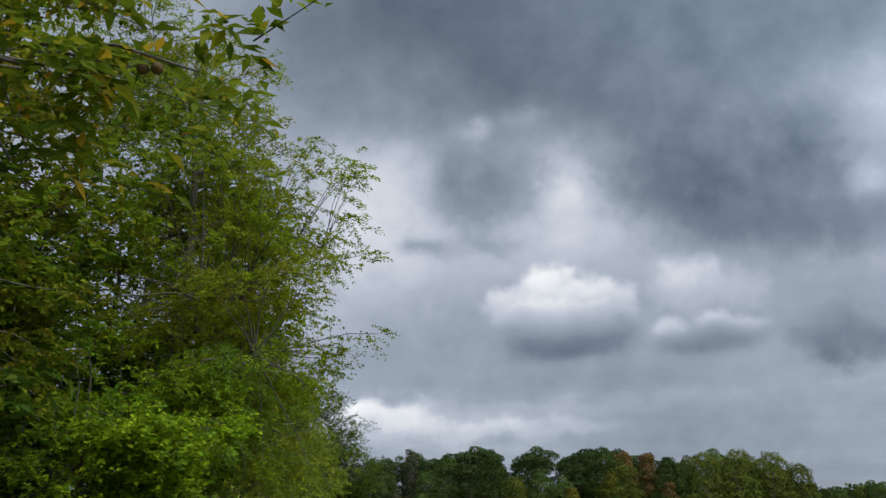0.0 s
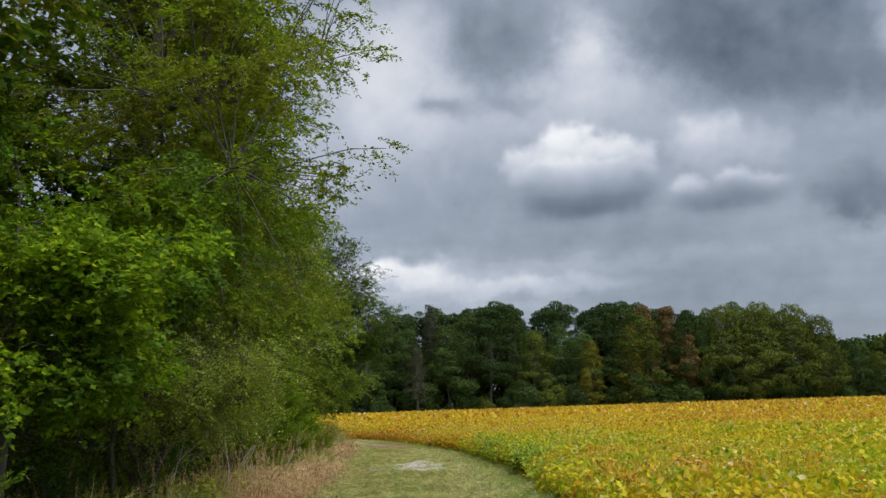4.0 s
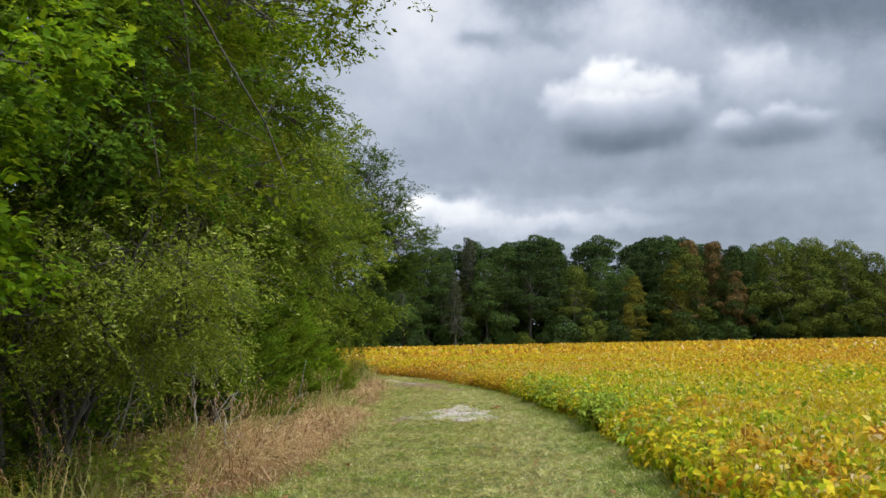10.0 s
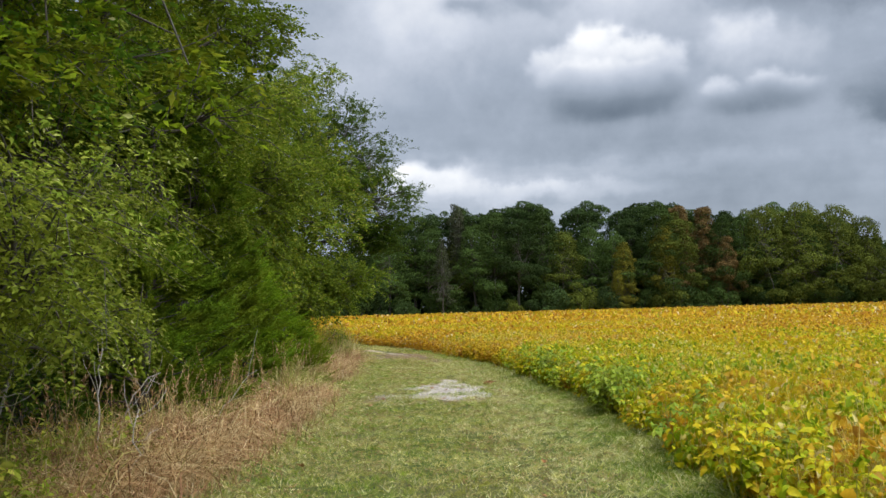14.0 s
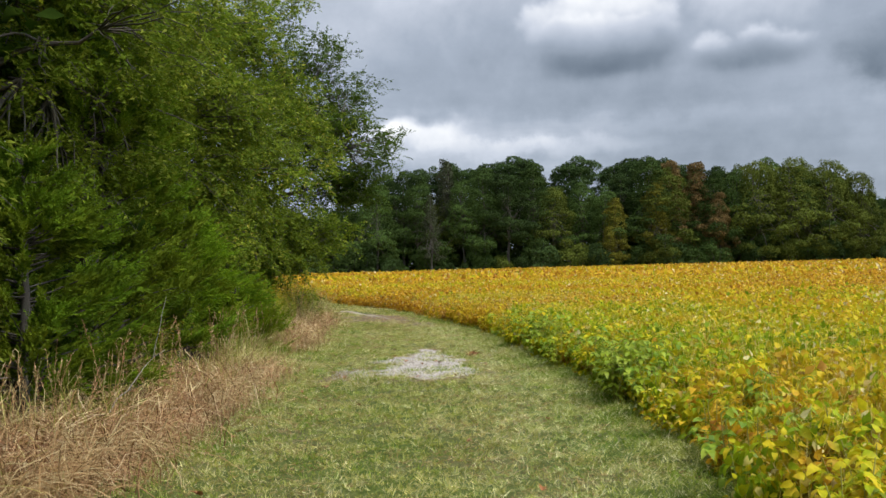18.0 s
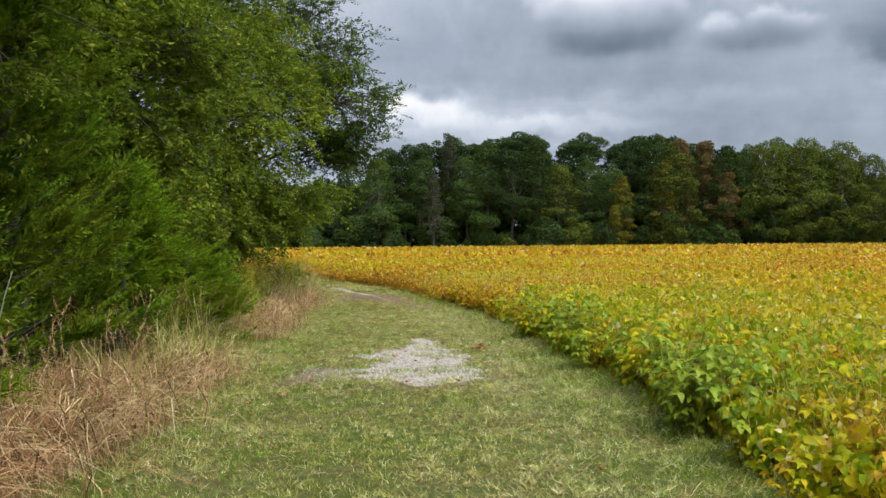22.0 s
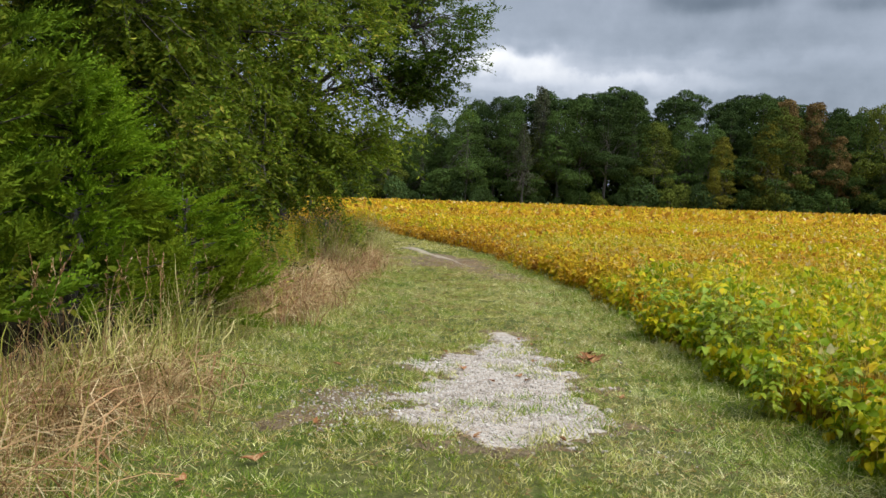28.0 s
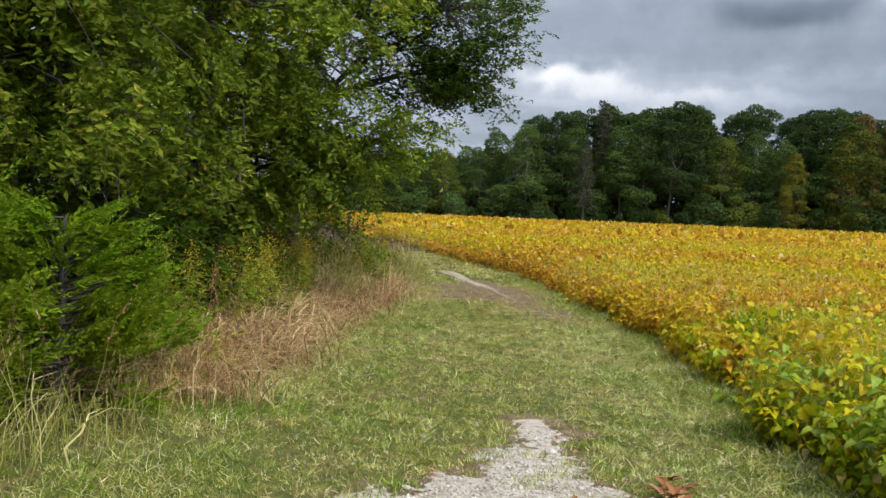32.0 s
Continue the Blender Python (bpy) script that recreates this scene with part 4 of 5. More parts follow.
for i, (x, y, s) in enumerate([(-6.8, 13.0, 1.0), (-6.9, 20.0, 1.1), (-7.2, 23.5, 1.2), (-6.9, 27.5, 1.2), (-6.6, 34.6, 1.2), (-6.6, 40.5, 1.0), (-6.3, 45.3, 0.8), (-8.2, 16.0, 1.3), (-8.5, 31.0, 1.3), (-7.0, 6.5, 1.1), (-4.6, 35.3, 0.55), (-4.4, 40.6, 0.5), (-8.6, 47.2, 1.1), (-8.0, 44.0, 1.3), (-10.5, 50.5, 1.2), (-6.0, 38.6, 0.9), (-12.2, 49.0, 1.7), (-14.2, 55.0, 1.8), (-11.2, 45.2, 1.6), (-13.6, 46.5, 1.8), (-10.2, 42.8, 1.5), (-9.4, 38.0, 1.5), (-4.9, 16.6, 0.5), (-4.8, 18.9, 0.55), (-5.1, 15.4, 0.55), (-4.7, 17.8, 0.5), (-5.0, 20.6, 0.6)]):
    put_copy(under[i % 2], pose(x, y, 0, 0, 0, 101 * i), s)


# ---- the wood beyond the field ----
def far_mat(name, a, b, c):
    return leaf_material(name, [(0, a), (0.6, b), (1, c)], rough=0.8, through_light=0.15, each=0.7, spec=0.03, clumped=1.3, tuft_scale=0.4)


F_GREEN = far_mat("far_leaves_green", (0.0414, 0.069, 0.0172), (0.0529, 0.0874, 0.0207), (0.069, 0.107, 0.0253))
F_PINE = far_mat("far_needles", (0.0345, 0.0575, 0.0184), (0.0437, 0.0725, 0.0207), (0.0575, 0.0897, 0.0253))
F_OLIVE = far_mat("far_leaves_olive", (0.0667, 0.0851, 0.0138), (0.0862, 0.108, 0.0184), (0.113, 0.133, 0.023))
F_RUST = far_mat("far_leaves_rust", (0.121, 0.0828, 0.0299), (0.161, 0.106, 0.0391), (0.207, 0.138, 0.0552))
F_GOLD = far_mat("far_leaves_gold", (0.085, 0.085, 0.012), (0.12, 0.115, 0.016), (0.17, 0.15, 0.022))
F_PALE = far_mat("far_leaves_pale", (0.045, 0.055, 0.030), (0.075, 0.085, 0.045), (0.11, 0.12, 0.065))


def crown_shell(r, lobes, n, leaf):
    """Leaf clumps over the outside of heaped lobes; the ones buried inside another lobe are left out."""
    L = np.array(lobes, float)
    area = (L[:, 3] * L[:, 4] * L[:, 5]) ** (2 / 3)
    which = r.choice(len(L), n, p=area / area.sum())
    d = sphere_dirs(r, n)
    d[:, 2] = np.where((d[:, 2] < -0.3) & (r.uniform(0, 1, n) < 0.6), -d[:, 2], d[:, 2])
    turn = which * 2.1
    knob = 0.10 * np.sin(d[:, 0] * 7 + turn) * np.sin(d[:, 1] * 7 + 2 * turn) + 0.10 * np.sin(d[:, 2] * 9 + d[:, 0] * 5 + turn) + 0.05 * np.sin(d[:, 1] * 17 + turn) * np.sin(d[:, 2] * 19)
    k = 1 + knob + np.minimum(r.normal(0, 0.06, n), 0.09)
    at = L[which, :3] + d * L[which, 3:] * k[:, None]
    deep = np.min(np.linalg.norm((at[:, None] - L[None, :, :3]) / L[None, :, 3:] + 10.0 * (np.arange(len(L))[None, :, None] == which[:, None, None]), axis=2), axis=1)
    keep = deep > 0.85
    at, d, which = at[keep], d[keep], which[keep]
    out = unit(d / L[which, 3:] * L[which, 3:].mean(1)[:, None])
    normal = out + r.normal(0, 0.26, at.shape)
    size = leaf * r.uniform(0.6, 1.3, len(at))
    return leaves_at(RHOMB, at, r.normal(size=at.shape), normal, size, size * 0.85)


def far_tree(seed, label, mat, lobes, top, name="far_tree", clumps=24000, leaf=0.25):
    r = np.random.default_rng(seed)
    t = thing(name, (0, 0, -80), label, "tree", "trees beyond the field")
    p = bent((0, 0, -0.2), (r.normal(0, 0.4), r.normal(0, 0.4), top), 0, 7, 0.12, r)
    wood = [tube(p, np.linspace(0.30, 0.05, 7), 6)]
    for q in lobes:
        wood.append(tube(bent(p[int(r.integers(2, 5))], np.array(q[:3]), 0.2, 4, 0.08, r), np.linspace(0.11, 0.03, 4), 5))
    part("trunk", stack(wood), M_BARK, t, smooth=True)
    stuff("crown", crown_shell(r, lobes, clumps, leaf), mat, t)
    return t


def hardwood_lobes(r, h, w):
    """A broad crown of uneven heaps, with gaps between the boughs and an irregular top."""
    out = [(0, 0, h * 0.50, w * 0.62, w * 0.62, h * 0.26), (r.uniform(-0.12, 0.12) * w, 0, h * 0.76, w * 0.45, w * 0.45, h * 0.15)]
    for k in range(40):
        a, z = 2.4 * k + r.uniform(-0.6, 0.6), r.uniform(0.14, 0.96)
        q = w * max(0.15, 1.0 - 0.95 * max(0.0, z - 0.40) / 0.55) * r.uniform(0.5, 1.05)
        s = w * r.uniform(0.13, 0.30)
        out.append((math.cos(a) * q, math.sin(a) * q, h * z - 0.4 * s, s * r.uniform(0.9, 1.3), s * r.uniform(0.9, 1.3), s * r.uniform(0.5, 0.85)))
    return out


def pine_lobes(r, h, w):
    """Tufts in tiers on a tall bare stem, widest two thirds up, under a small rounded head."""
    out = [(0, 0, h * 0.72, w * 0.42, w * 0.42, h * 0.20)]
    for k in range(38):
        a, z = 2.4 * k + r.uniform(-0.6, 0.6), r.uniform(0.30, 0.98)
        q = w * r.uniform(0.3, 1.0) * math.sqrt(max(0.04, 1 - ((z - 0.58) / 0.42) ** 2))
        s = w * r.uniform(0.15, 0.32)
        out.append((math.cos(a) * q, math.sin(a) * q, h * z - 0.3 * s, s * r.uniform(0.8, 1.3), s * r.uniform(0.8, 1.3), s * r.uniform(0.4, 0.7)))
    return out


fr = np.random.default_rng(5)
kinds = {"green": [far_tree(51 + k, "tall green hardwood at the far field edge", F_GREEN, hardwood_lobes(fr, 20, 5.8), 18) for k in range(2)],
         "olive": [far_tree(55, "olive-green hardwood at the far field edge", F_OLIVE, hardwood_lobes(fr, 20, 6.0), 18)],
         "pine": [far_tree(56 + k, "dark pine with a rounded crown at the far field edge", F_PINE, pine_lobes(fr, 20, 5.4), 19, "far_pine") for k in range(2)],
         "rust": [far_tree(59, "rust-red autumn hardwood at the far field edge", F_RUST, hardwood_lobes(fr, 20, 4.0), 18)],
         "gold": [far_tree(60, "golden-green autumn hardwood at the far field edge", F_GOLD, hardwood_lobes(fr, 20, 4.6), 18)],
         "pale": [far_tree(61, "pale thin-leaved tree at the far field edge", F_PALE, hardwood_lobes(fr, 20, 2.6), 18, clumps=7000, leaf=0.25)]}
profile_x = [-80, -40, -30, -22, -14, -7, 2, 11, 20, 27, 33, 39, 46, 53, 59, 68, 75, 80, 84, 88, 93, 130]
profile_h = [12, 12.4, 13.6, 14.4, 20.0, 21.0, 21.2, 21.6, 22.5, 22.2, 21.0, 22.2, 21.2, 20.4, 21.2, 21.5, 20.2, 18.4, 15.8, 12.8, 14.2, 14]
used = set()


def plant_far(kind, x, y, h, n):
    src = kinds[kind][(n // 2) % len(kinds[kind])]
    m = pose(x, y, 0, 0, 0, 53 * n)
    if src.name in used:
        put_copy(src, m, h * 1.06 / 20.0)
    else:
        src.matrix_basis, src.scale = m, (h * 1.06 / 20.0,) * 3
        used.add(src.name)


n = 0
for x in np.arange(-58, 112, 4.4):
    h = float(np.interp(x, profile_x, profile_h))
    kind = ["green", "pine", "green", "olive", "green"][n % 5] if -16 < x < 52 else ["green", "olive", "green"][n % 3]
    plant_far(kind, x + fr.uniform(-1.2, 1.2), 190 + fr.uniform(-2, 3), h * fr.uniform(0.68, 0.98), n)
    n += 1
for x in np.arange(-56, 110, 4.2):
    h = float(np.interp(x, profile_x, profile_h))
    plant_far(("pine" if -12 < x < 56 else ["green", "olive"][n % 2]), x + fr.uniform(-2, 2), 199 + fr.uniform(-2, 3), h * fr.uniform(0.93, 1.03), n)
    n += 1
for kind, x, y, h in [("rust", 44.0, 191.5, 20.4), ("rust", 48.8, 191, 20.0), ("rust", 52.0, 187.5, 14.0), ("gold", 40.0, 187.5, 16.5), ("gold", 32.0, 187, 13.5), ("gold", 30.5, 185, 8.0), ("pale", -3.0, 185, 15.0), ("olive", 60.0, 188, 20.6), ("olive", 66.5, 188, 21.0), ("olive", 73, 188, 20.4), ("olive", 79, 189, 18.0), ("pale", 0.0, 192, 22.5)]:
    plant_far(kind, x, y, h, n)
    n += 1
def far_bush(seed, mat):
    r = np.random.default_rng(seed)
    t = thing("far_bush", (0, 0, -80), "rounded dark bush along the far field edge", "bush", "bushes beyond the field")
    lobes = [(r.uniform(-1.8, 1.8), r.uniform(-1.2, 1.2), r.uniform(1.0, 3.2), r.uniform(1.1, 1.8), r.uniform(1.1, 1.6), r.uniform(0.9, 1.5)) for _ in range(7)] + [(-1.2, 0.2, 0.6, 1.7, 1.3, 0.9), (1.4, -0.2, 0.6, 1.7, 1.3, 0.9)]
    stuff("stem_work", stack([tube(bent((r.normal(0, 0.3), 0, -0.1), np.array(q[:3]), 0.1, 4), np.linspace(0.07, 0.02, 4), 5) for q in lobes]), M_BARK, t)
    stuff("crown", crown_shell(r, lobes, 4200, 0.27), mat, t)
    return t


shrubs = [far_bush(63, F_GREEN), far_bush(64, F_PINE), far_bush(65, F_OLIVE)]
for i, x in enumerate(np.arange(-58, 112, 3.6)):
    m = pose(x + fr.uniform(-1, 1), 187.0 + fr.uniform(-1.5, 2.0), 0, 0, 0, 71 * i)
    if i < 3:
        shrubs[i].matrix_basis = m
    else:
        put_copy(shrubs[(i * 2 + i // 5) % 3 if i % 4 else 1], m, fr.uniform(0.4, 1.25))
for i, x in enumerate(np.arange(-60, 114, 4.6)):
    put_copy(shrubs[i % 2], pose(x, 203 + fr.uniform(-1, 1), 0, 0, 0, 37 * i), fr.uniform(2.6, 3.1))

# ---- soybean field ----
def canopy(x, y):
    d = x - soy_edge(y)
    h = 0.59 + 0.13 * waves(x, y, 0.33) + 0.06 * waves(y, x, 1.7)
    return h * np.clip(0.36 + d / 0.85, 0.3, 1.0)


def field_sheet():
    ys = np.concatenate([np.linspace(-40, 10, 20), np.arange(10.5, 56, 0.4), np.geomspace(57, 183, 40)])
    us = np.concatenate([[0.12, 0.16], np.linspace(0.3, 4, 14), np.geomspace(4.5, 260, 40)])
    Y, U = np.meshgrid(ys, us, indexing="ij")
    X = soy_edge(Y) + U
    Z = canopy(X, Y) - 0.16 - 0.06 * np.clip(U, 0, 1)
    Z[:, 0] = 0.0
    v = np.stack([X, Y, Z], -1).reshape(-1, 3)
    nx, ny = len(us), len(ys)
    i, j = np.meshgrid(np.arange(nx - 1), np.arange(ny - 1))
    a = j * nx + i
    return v, np.stack([a, a + 1, a + nx + 1, a + nx], -1).reshape(-1, 4)


field = thing("soybean_field", (0, 0, 0), "dense field of yellowing soybeans reaching the far wood", "crop field", kind="stuff")
part("understory", field_sheet(), M_UNDER, field, "shaded stems and dry lower leaves", smooth=True)


def soy_leaves(x, y, size, depth, shape=RHOMB, tilt=0.75):
    z = canopy(x, y) - rng.exponential(depth, len(x)) + rng.normal(0, 0.035, len(x))
    at = np.stack([x, y, np.maximum(z, 0.05)], -1)
    curled = rng.uniform(0, 1, len(x)) < 0.35
    normal = np.array([-0.08, -0.12, 1.0]) + rng.normal(0, 1, (len(x), 3)) * np.where(curled, 1.6, tilt)[:, None]
    along = rng.normal(size=(len(x), 3)) + [0, 0, -0.15] + curled[:, None] * rng.normal(0, 1.0, (len(x), 1)) * [0, 0, 1.0]
    s = size * rng.uniform(0.45, 1.35, len(x))
    return leaves_at(shape, at, along, normal, s, s * np.where(curled, 0.30, 0.78))


def soy_stalks(x, y, tall):
    """Yellow stems and petioles that stand through the leaves."""
    at = np.stack([x, y, canopy(x, y) - tall * 0.75], -1)
    along = rng.normal(0, 0.35, (len(x), 3)) + [0, 0, 1.0]
    s = tall * rng.uniform(0.6, 1.3, len(x))
    return thin_tubes(at, at + unit(along) * s[:, None], 0.003)


def sown(n, y0, y1, u0, u1, power=1.0):
    y = rng.uniform(y0, y1, n)
    return soy_edge(y) + u0 + (u1 - u0) * rng.uniform(0, 1, n) ** power, y


x, y = sown(26000, 16, 44, 0.05, 4.5, 1.2)
stuff("stalks", soy_stalks(x, y, 0.26), M_STALK, field)
x, y = sown(46000, 15, 40, 0.0, 4.0, 1.2)
stuff("near_leaves", soy_leaves(x, y, 0.080, 0.075, SOYLEAF, 1.1), M_SOY, field)
x, y = sown(48000, 13, 46, 0.3, 7.0, 0.9)
stuff("inner_leaves", soy_leaves(x, y, 0.092, 0.06), M_SOY, field)
y = 10 + 50 * rng.uniform(0, 1, 19000) ** 1.2
u = rng.uniform(-0.06, 0.28, len(y))
at = np.stack([soy_edge(y) + u, y, rng.uniform(0.06, 0.95, len(y)) * canopy(soy_edge(y) + 0.3, y)], -1)
s = 0.08 * rng.uniform(0.65, 1.25, len(y))
stuff("edge_leaves", leaves_at(SOYLEAF, at, rng.normal(0, 0.6, (len(y), 3)) + [-0.3, -0.2, -0.5], rng.normal(0, 0.5, (len(y), 3)) + [-0.8, -0.4, 0.6], s, s * 0.72), M_SOYEDGE, field)
x, y = sown(95000, 6, 75, 5.5, 30.0, 1.2)
stuff("middle_leaves", soy_leaves(x, y, 0.125, 0.05), M_SOY, field)
x, y = sown(40000, 46, 80, 0.05, 8.0)
stuff("bend_leaves", soy_leaves(x, y, 0.12, 0.05), M_SOY, field)
y = 70 + 113 * rng.uniform(0, 1, 75000) ** 0.8
x = rng.uniform(-0.02, 1, len(y)) ** 1 * (30 + y * 0.75) + soy_edge(y)
stuff("far_leaves", soy_leaves(x, y, 0.40, 0.06, tilt=0.5), M_SOYFAR, field)
y = rng.uniform(20, 75, 40000)
x = soy_edge(y) + 28 + rng.uniform(0, 45, len(y))
stuff("right_leaves", soy_leaves(x, y, 0.26, 0.06, tilt=0.45), M_SOYFAR, field)


def soy_plant(seed, at, mat, label):
    r = np.random.default_rng(seed)
    t = thing("soybean_plant", at, label, "crop plant", "soybean plants at the edge")
    for k in range(4):
        a, q = r.uniform(0, 6.28), r.uniform(0.42, 0.62)
        tip = np.array([math.cos(a) * r.uniform(0.05, 0.22), math.sin(a) * r.uniform(0.05, 0.22), q])
        p = bent((math.cos(a) * 0.03, math.sin(a) * 0.03, -0.02), tip, 0.0, 5, 0.012, r)
        part("stem", tube(p, np.linspace(0.006, 0.003, 5), 5), M_TALLGREEN, t)
        for j in range(8):
            base = p[0] + (p[-1] - p[0]) * r.uniform(0.25, 1.0)
            b = r.uniform(0, 6.28)
            reach = r.uniform(0.10, 0.2)
            end = base + np.array([math.cos(b) * reach, math.sin(b) * reach, r.uniform(-0.02, 0.12)])
            v, f = tube(bent(base, end, 0.02, 3), np.full(3, 0.0022), 3)
            lv = [(v, np.concatenate([f[:, :3], f[:, [0, 2, 3]]]))]
            d = unit(np.array([math.cos(b), math.sin(b), -0.25]))
            sidew = np.array([-d[1], d[0], 0])
            L = r.uniform(0.05, 0.10)
            for w in (-1, 0, 1):
                along = d * (1 if w == 0 else 0.25) + sidew * w + r.normal(0, 0.2, 3)
                lv.append(leaves_at(SOYLEAF, end[None], along[None], (np.array([0, 0, 1.0]) + r.normal(0, 0.35, 3))[None], L, L * 0.75))
            part("leaf", stack(lv), mat, t)
    return t


soys = [soy_plant(70 + k, (soy_edge(15.0 + k) + 0.1, 15.0 + k, 0), M_SOYEDGE, "bushy soybean plant with broad yellowing leaves at the field edge") for k in range(5)]
greens = [soy_plant(77 + k, (soy_edge(24.3 + k) + 0.12, 24.3 + k, 0), M_SOYGREEN, "soybean plant still in broad green leaf at the field edge") for k in range(3)]
for i in range(80):
    yy = 17.0 + 25 * (i + rng.uniform(0, 1)) / 80
    put_copy(soys[i % 5], pose(float(soy_edge(yy)) + max(-0.06, rng.normal(0.34, 0.28)), yy, 0, 0, 0, rng.uniform(0, 360)), rng.uniform(0.68, 1.2))
for i in range(46):
    yy = float(rng.choice([rng.normal(24.6, 0.5), rng.uniform(25.5, 32.0), rng.uniform(18.5, 24.0)], p=[0.38, 0.5, 0.12]))
    put_copy(greens[i % 3], pose(float(soy_edge(yy)) + max(-0.10, rng.normal(0.16, 0.20)), yy, 0, 0, 0, rng.uniform(0, 360)), rng.uniform(0.75, 1.2))


# ---- the track: gravel, bare soil, mown grass ----
def blot(cx, cy, rx, ry, turn, seed, rough=0.18, z=0.012, rings=8, n=72):
    r = np.random.default_rng(seed)
    a = np.arange(n) * 2 * np.pi / n
    k = 1 + rough * sum(r.normal() * np.sin(a * m + r.uniform(0, 6.28)) / m ** 0.6 for m in range(2, 13))
    v, f = [], []
    c, s = math.cos(radians(turn)), math.sin(radians(turn))
    for q in range(1, rings + 1):
        u = (q - 0.98) / (rings - 0.98)
        px, py = np.cos(a) * k * rx * u, np.sin(a) * k * ry * u
        v += np.stack([cx + c * px - s * py, cy + s * px + c * py, 0 * a], -1).tolist()
    v = np.array(v)
    edge = np.repeat(np.arange(1, rings + 1) / rings, n)
    v[:, 2] = ground_height(v[:, 0], v[:, 1]) + z * (1 - edge ** 4) - 0.004 * (edge > 0.99) + 0.004
    for q in range(rings - 1):
        for i in range(n):
            j = (i + 1) % n
            f.append([q * n + i, (q + 1) * n + i, (q + 1) * n + j, q * n + j])
    return v, np.array(f)



GRAVEL = np.array([(-1.0, 27.45), (-0.4, 27.2), (0.42, 27.2), (0.40, 28.2), (0.20, 29.3), (0.10, 29.9), (-0.18, 30.6), (-0.38, 31.5), (-0.45, 31.8), (-0.56, 30.9), (-0.66, 30.3), (-1.0, 30.05), (-1.2, 29.7), (-0.95, 29.2), (-1.05, 28.5)])


def in_gravel(x, y):
    """Metres outside (+) or inside (-) the torn outline of the gravel, plus one."""
    x, y = np.asarray(x, float), np.asarray(y, float)
    best, inside = np.full(x.shape, 1e9), np.zeros(x.shape, bool)
    for (ax, ay), (bx, by) in zip(GRAVEL, np.roll(GRAVEL, -1, 0)):
        ex, ey = bx - ax, by - ay
        k = np.clip(((x - ax) * ex + (y - ay) * ey) / (ex * ex + ey * ey), 0, 1)
        best = np.minimum(best, np.hypot(x - ax - k * ex, y - ay - k * ey))
        inside ^= ((ay > y) != (by > y)) & (x < ex * (y - ay) / (ey if abs(ey) > 1e-9 else 1e-9) + ax)
    return 1 + np.where(inside, -best, best) + 0.20 * waves(x, y, 0.31) + 0.18 * waves(y + 3, x, 0.13) + 0.10 * waves(y, x, 0.05) + 0.05 * waves(x, y, 0.021)


def dirt_sheet():
    v, f = grid_sheet(np.arange(-2.4, 1.3, 0.05), np.arange(26.2, 32.4, 0.05), lambda x, y: ground_height(x, y) + 0.008 - 0.07 * np.clip(in_gravel(x, y) + 0.25 * waves(x, y, 0.35) - 1.1, 0, 0.7))
    m = in_gravel(v[:, 0], v[:, 1]) + 0.25 * waves(v[:, 0], v[:, 1], 0.35) < 1.34
    return v, f[m[f].all(1)]


def gravel_sheet():
    v, f = grid_sheet(np.arange(-2.0, 1.0, 0.02), np.arange(26.6, 32.0, 0.02), lambda x, y: ground_height(x, y) + 0.010 + 0.3 * np.clip(1.03 - in_gravel(x, y), -0.4, 0.0) + 0.03 * np.clip(1.03 - in_gravel(x, y), 0, 0.3))
    m = in_gravel(v[:, 0], v[:, 1]) < 1.10
    return v, f[m[f].all(1)]


tagged(part("bare_soil", dirt_sheet(), M_DIRT, smooth=True), "worn brown dirt fringing the gravel", "bare soil", kind="stuff")
patch = tagged(part("gravel_patch", gravel_sheet(), M_GRAVEL, smooth=True), "patch of pale grey crushed gravel in the grass track", "gravel", kind="stuff")
tagged(part("bare_soil", blot(-3.0, 45.6, 0.17, 3.8, 21, 4, 0.3), M_SAND, smooth=True), "pale sandy wheel rut at the bend", "bare soil", kind="stuff")
tagged(part("bare_soil", blot(-1.5, 27.85, 0.36, 0.6, -10, 9, 0.35, 0.003), M_DIRT, smooth=True), "worn brown dirt beside the gravel", "bare soil", kind="stuff")
tagged(part("bare_soil", blot(-2.2, 42.6, 1.3, 3.6, 22, 6, 0.22, 0.006), M_DIRT, smooth=True), "worn brown dirt across the track", "bare soil", kind="stuff")


def worn(x, y):
    """How bare the track is trodden, 0 to 1."""
    def oval(cx, cy, rx, ry, turn):
        c, s = math.cos(radians(turn)), math.sin(radians(turn))
        u, v = (c * (x - cx) + s * (y - cy)) / rx, (-s * (x - cx) + c * (y - cy)) / ry
        return np.exp(-(u * u + v * v) ** 1.5)
    return 0.8 * oval(-2.2, 42.6, 1.2, 3.4, 22) + 0.55 * oval(-0.3, 32.2, 0.16, 1.6, 8) + 0.5 * oval(-1.55, 27.9, 0.42, 0.8, -12) + oval(-3.0, 46.0, 0.3, 3.6, 21)


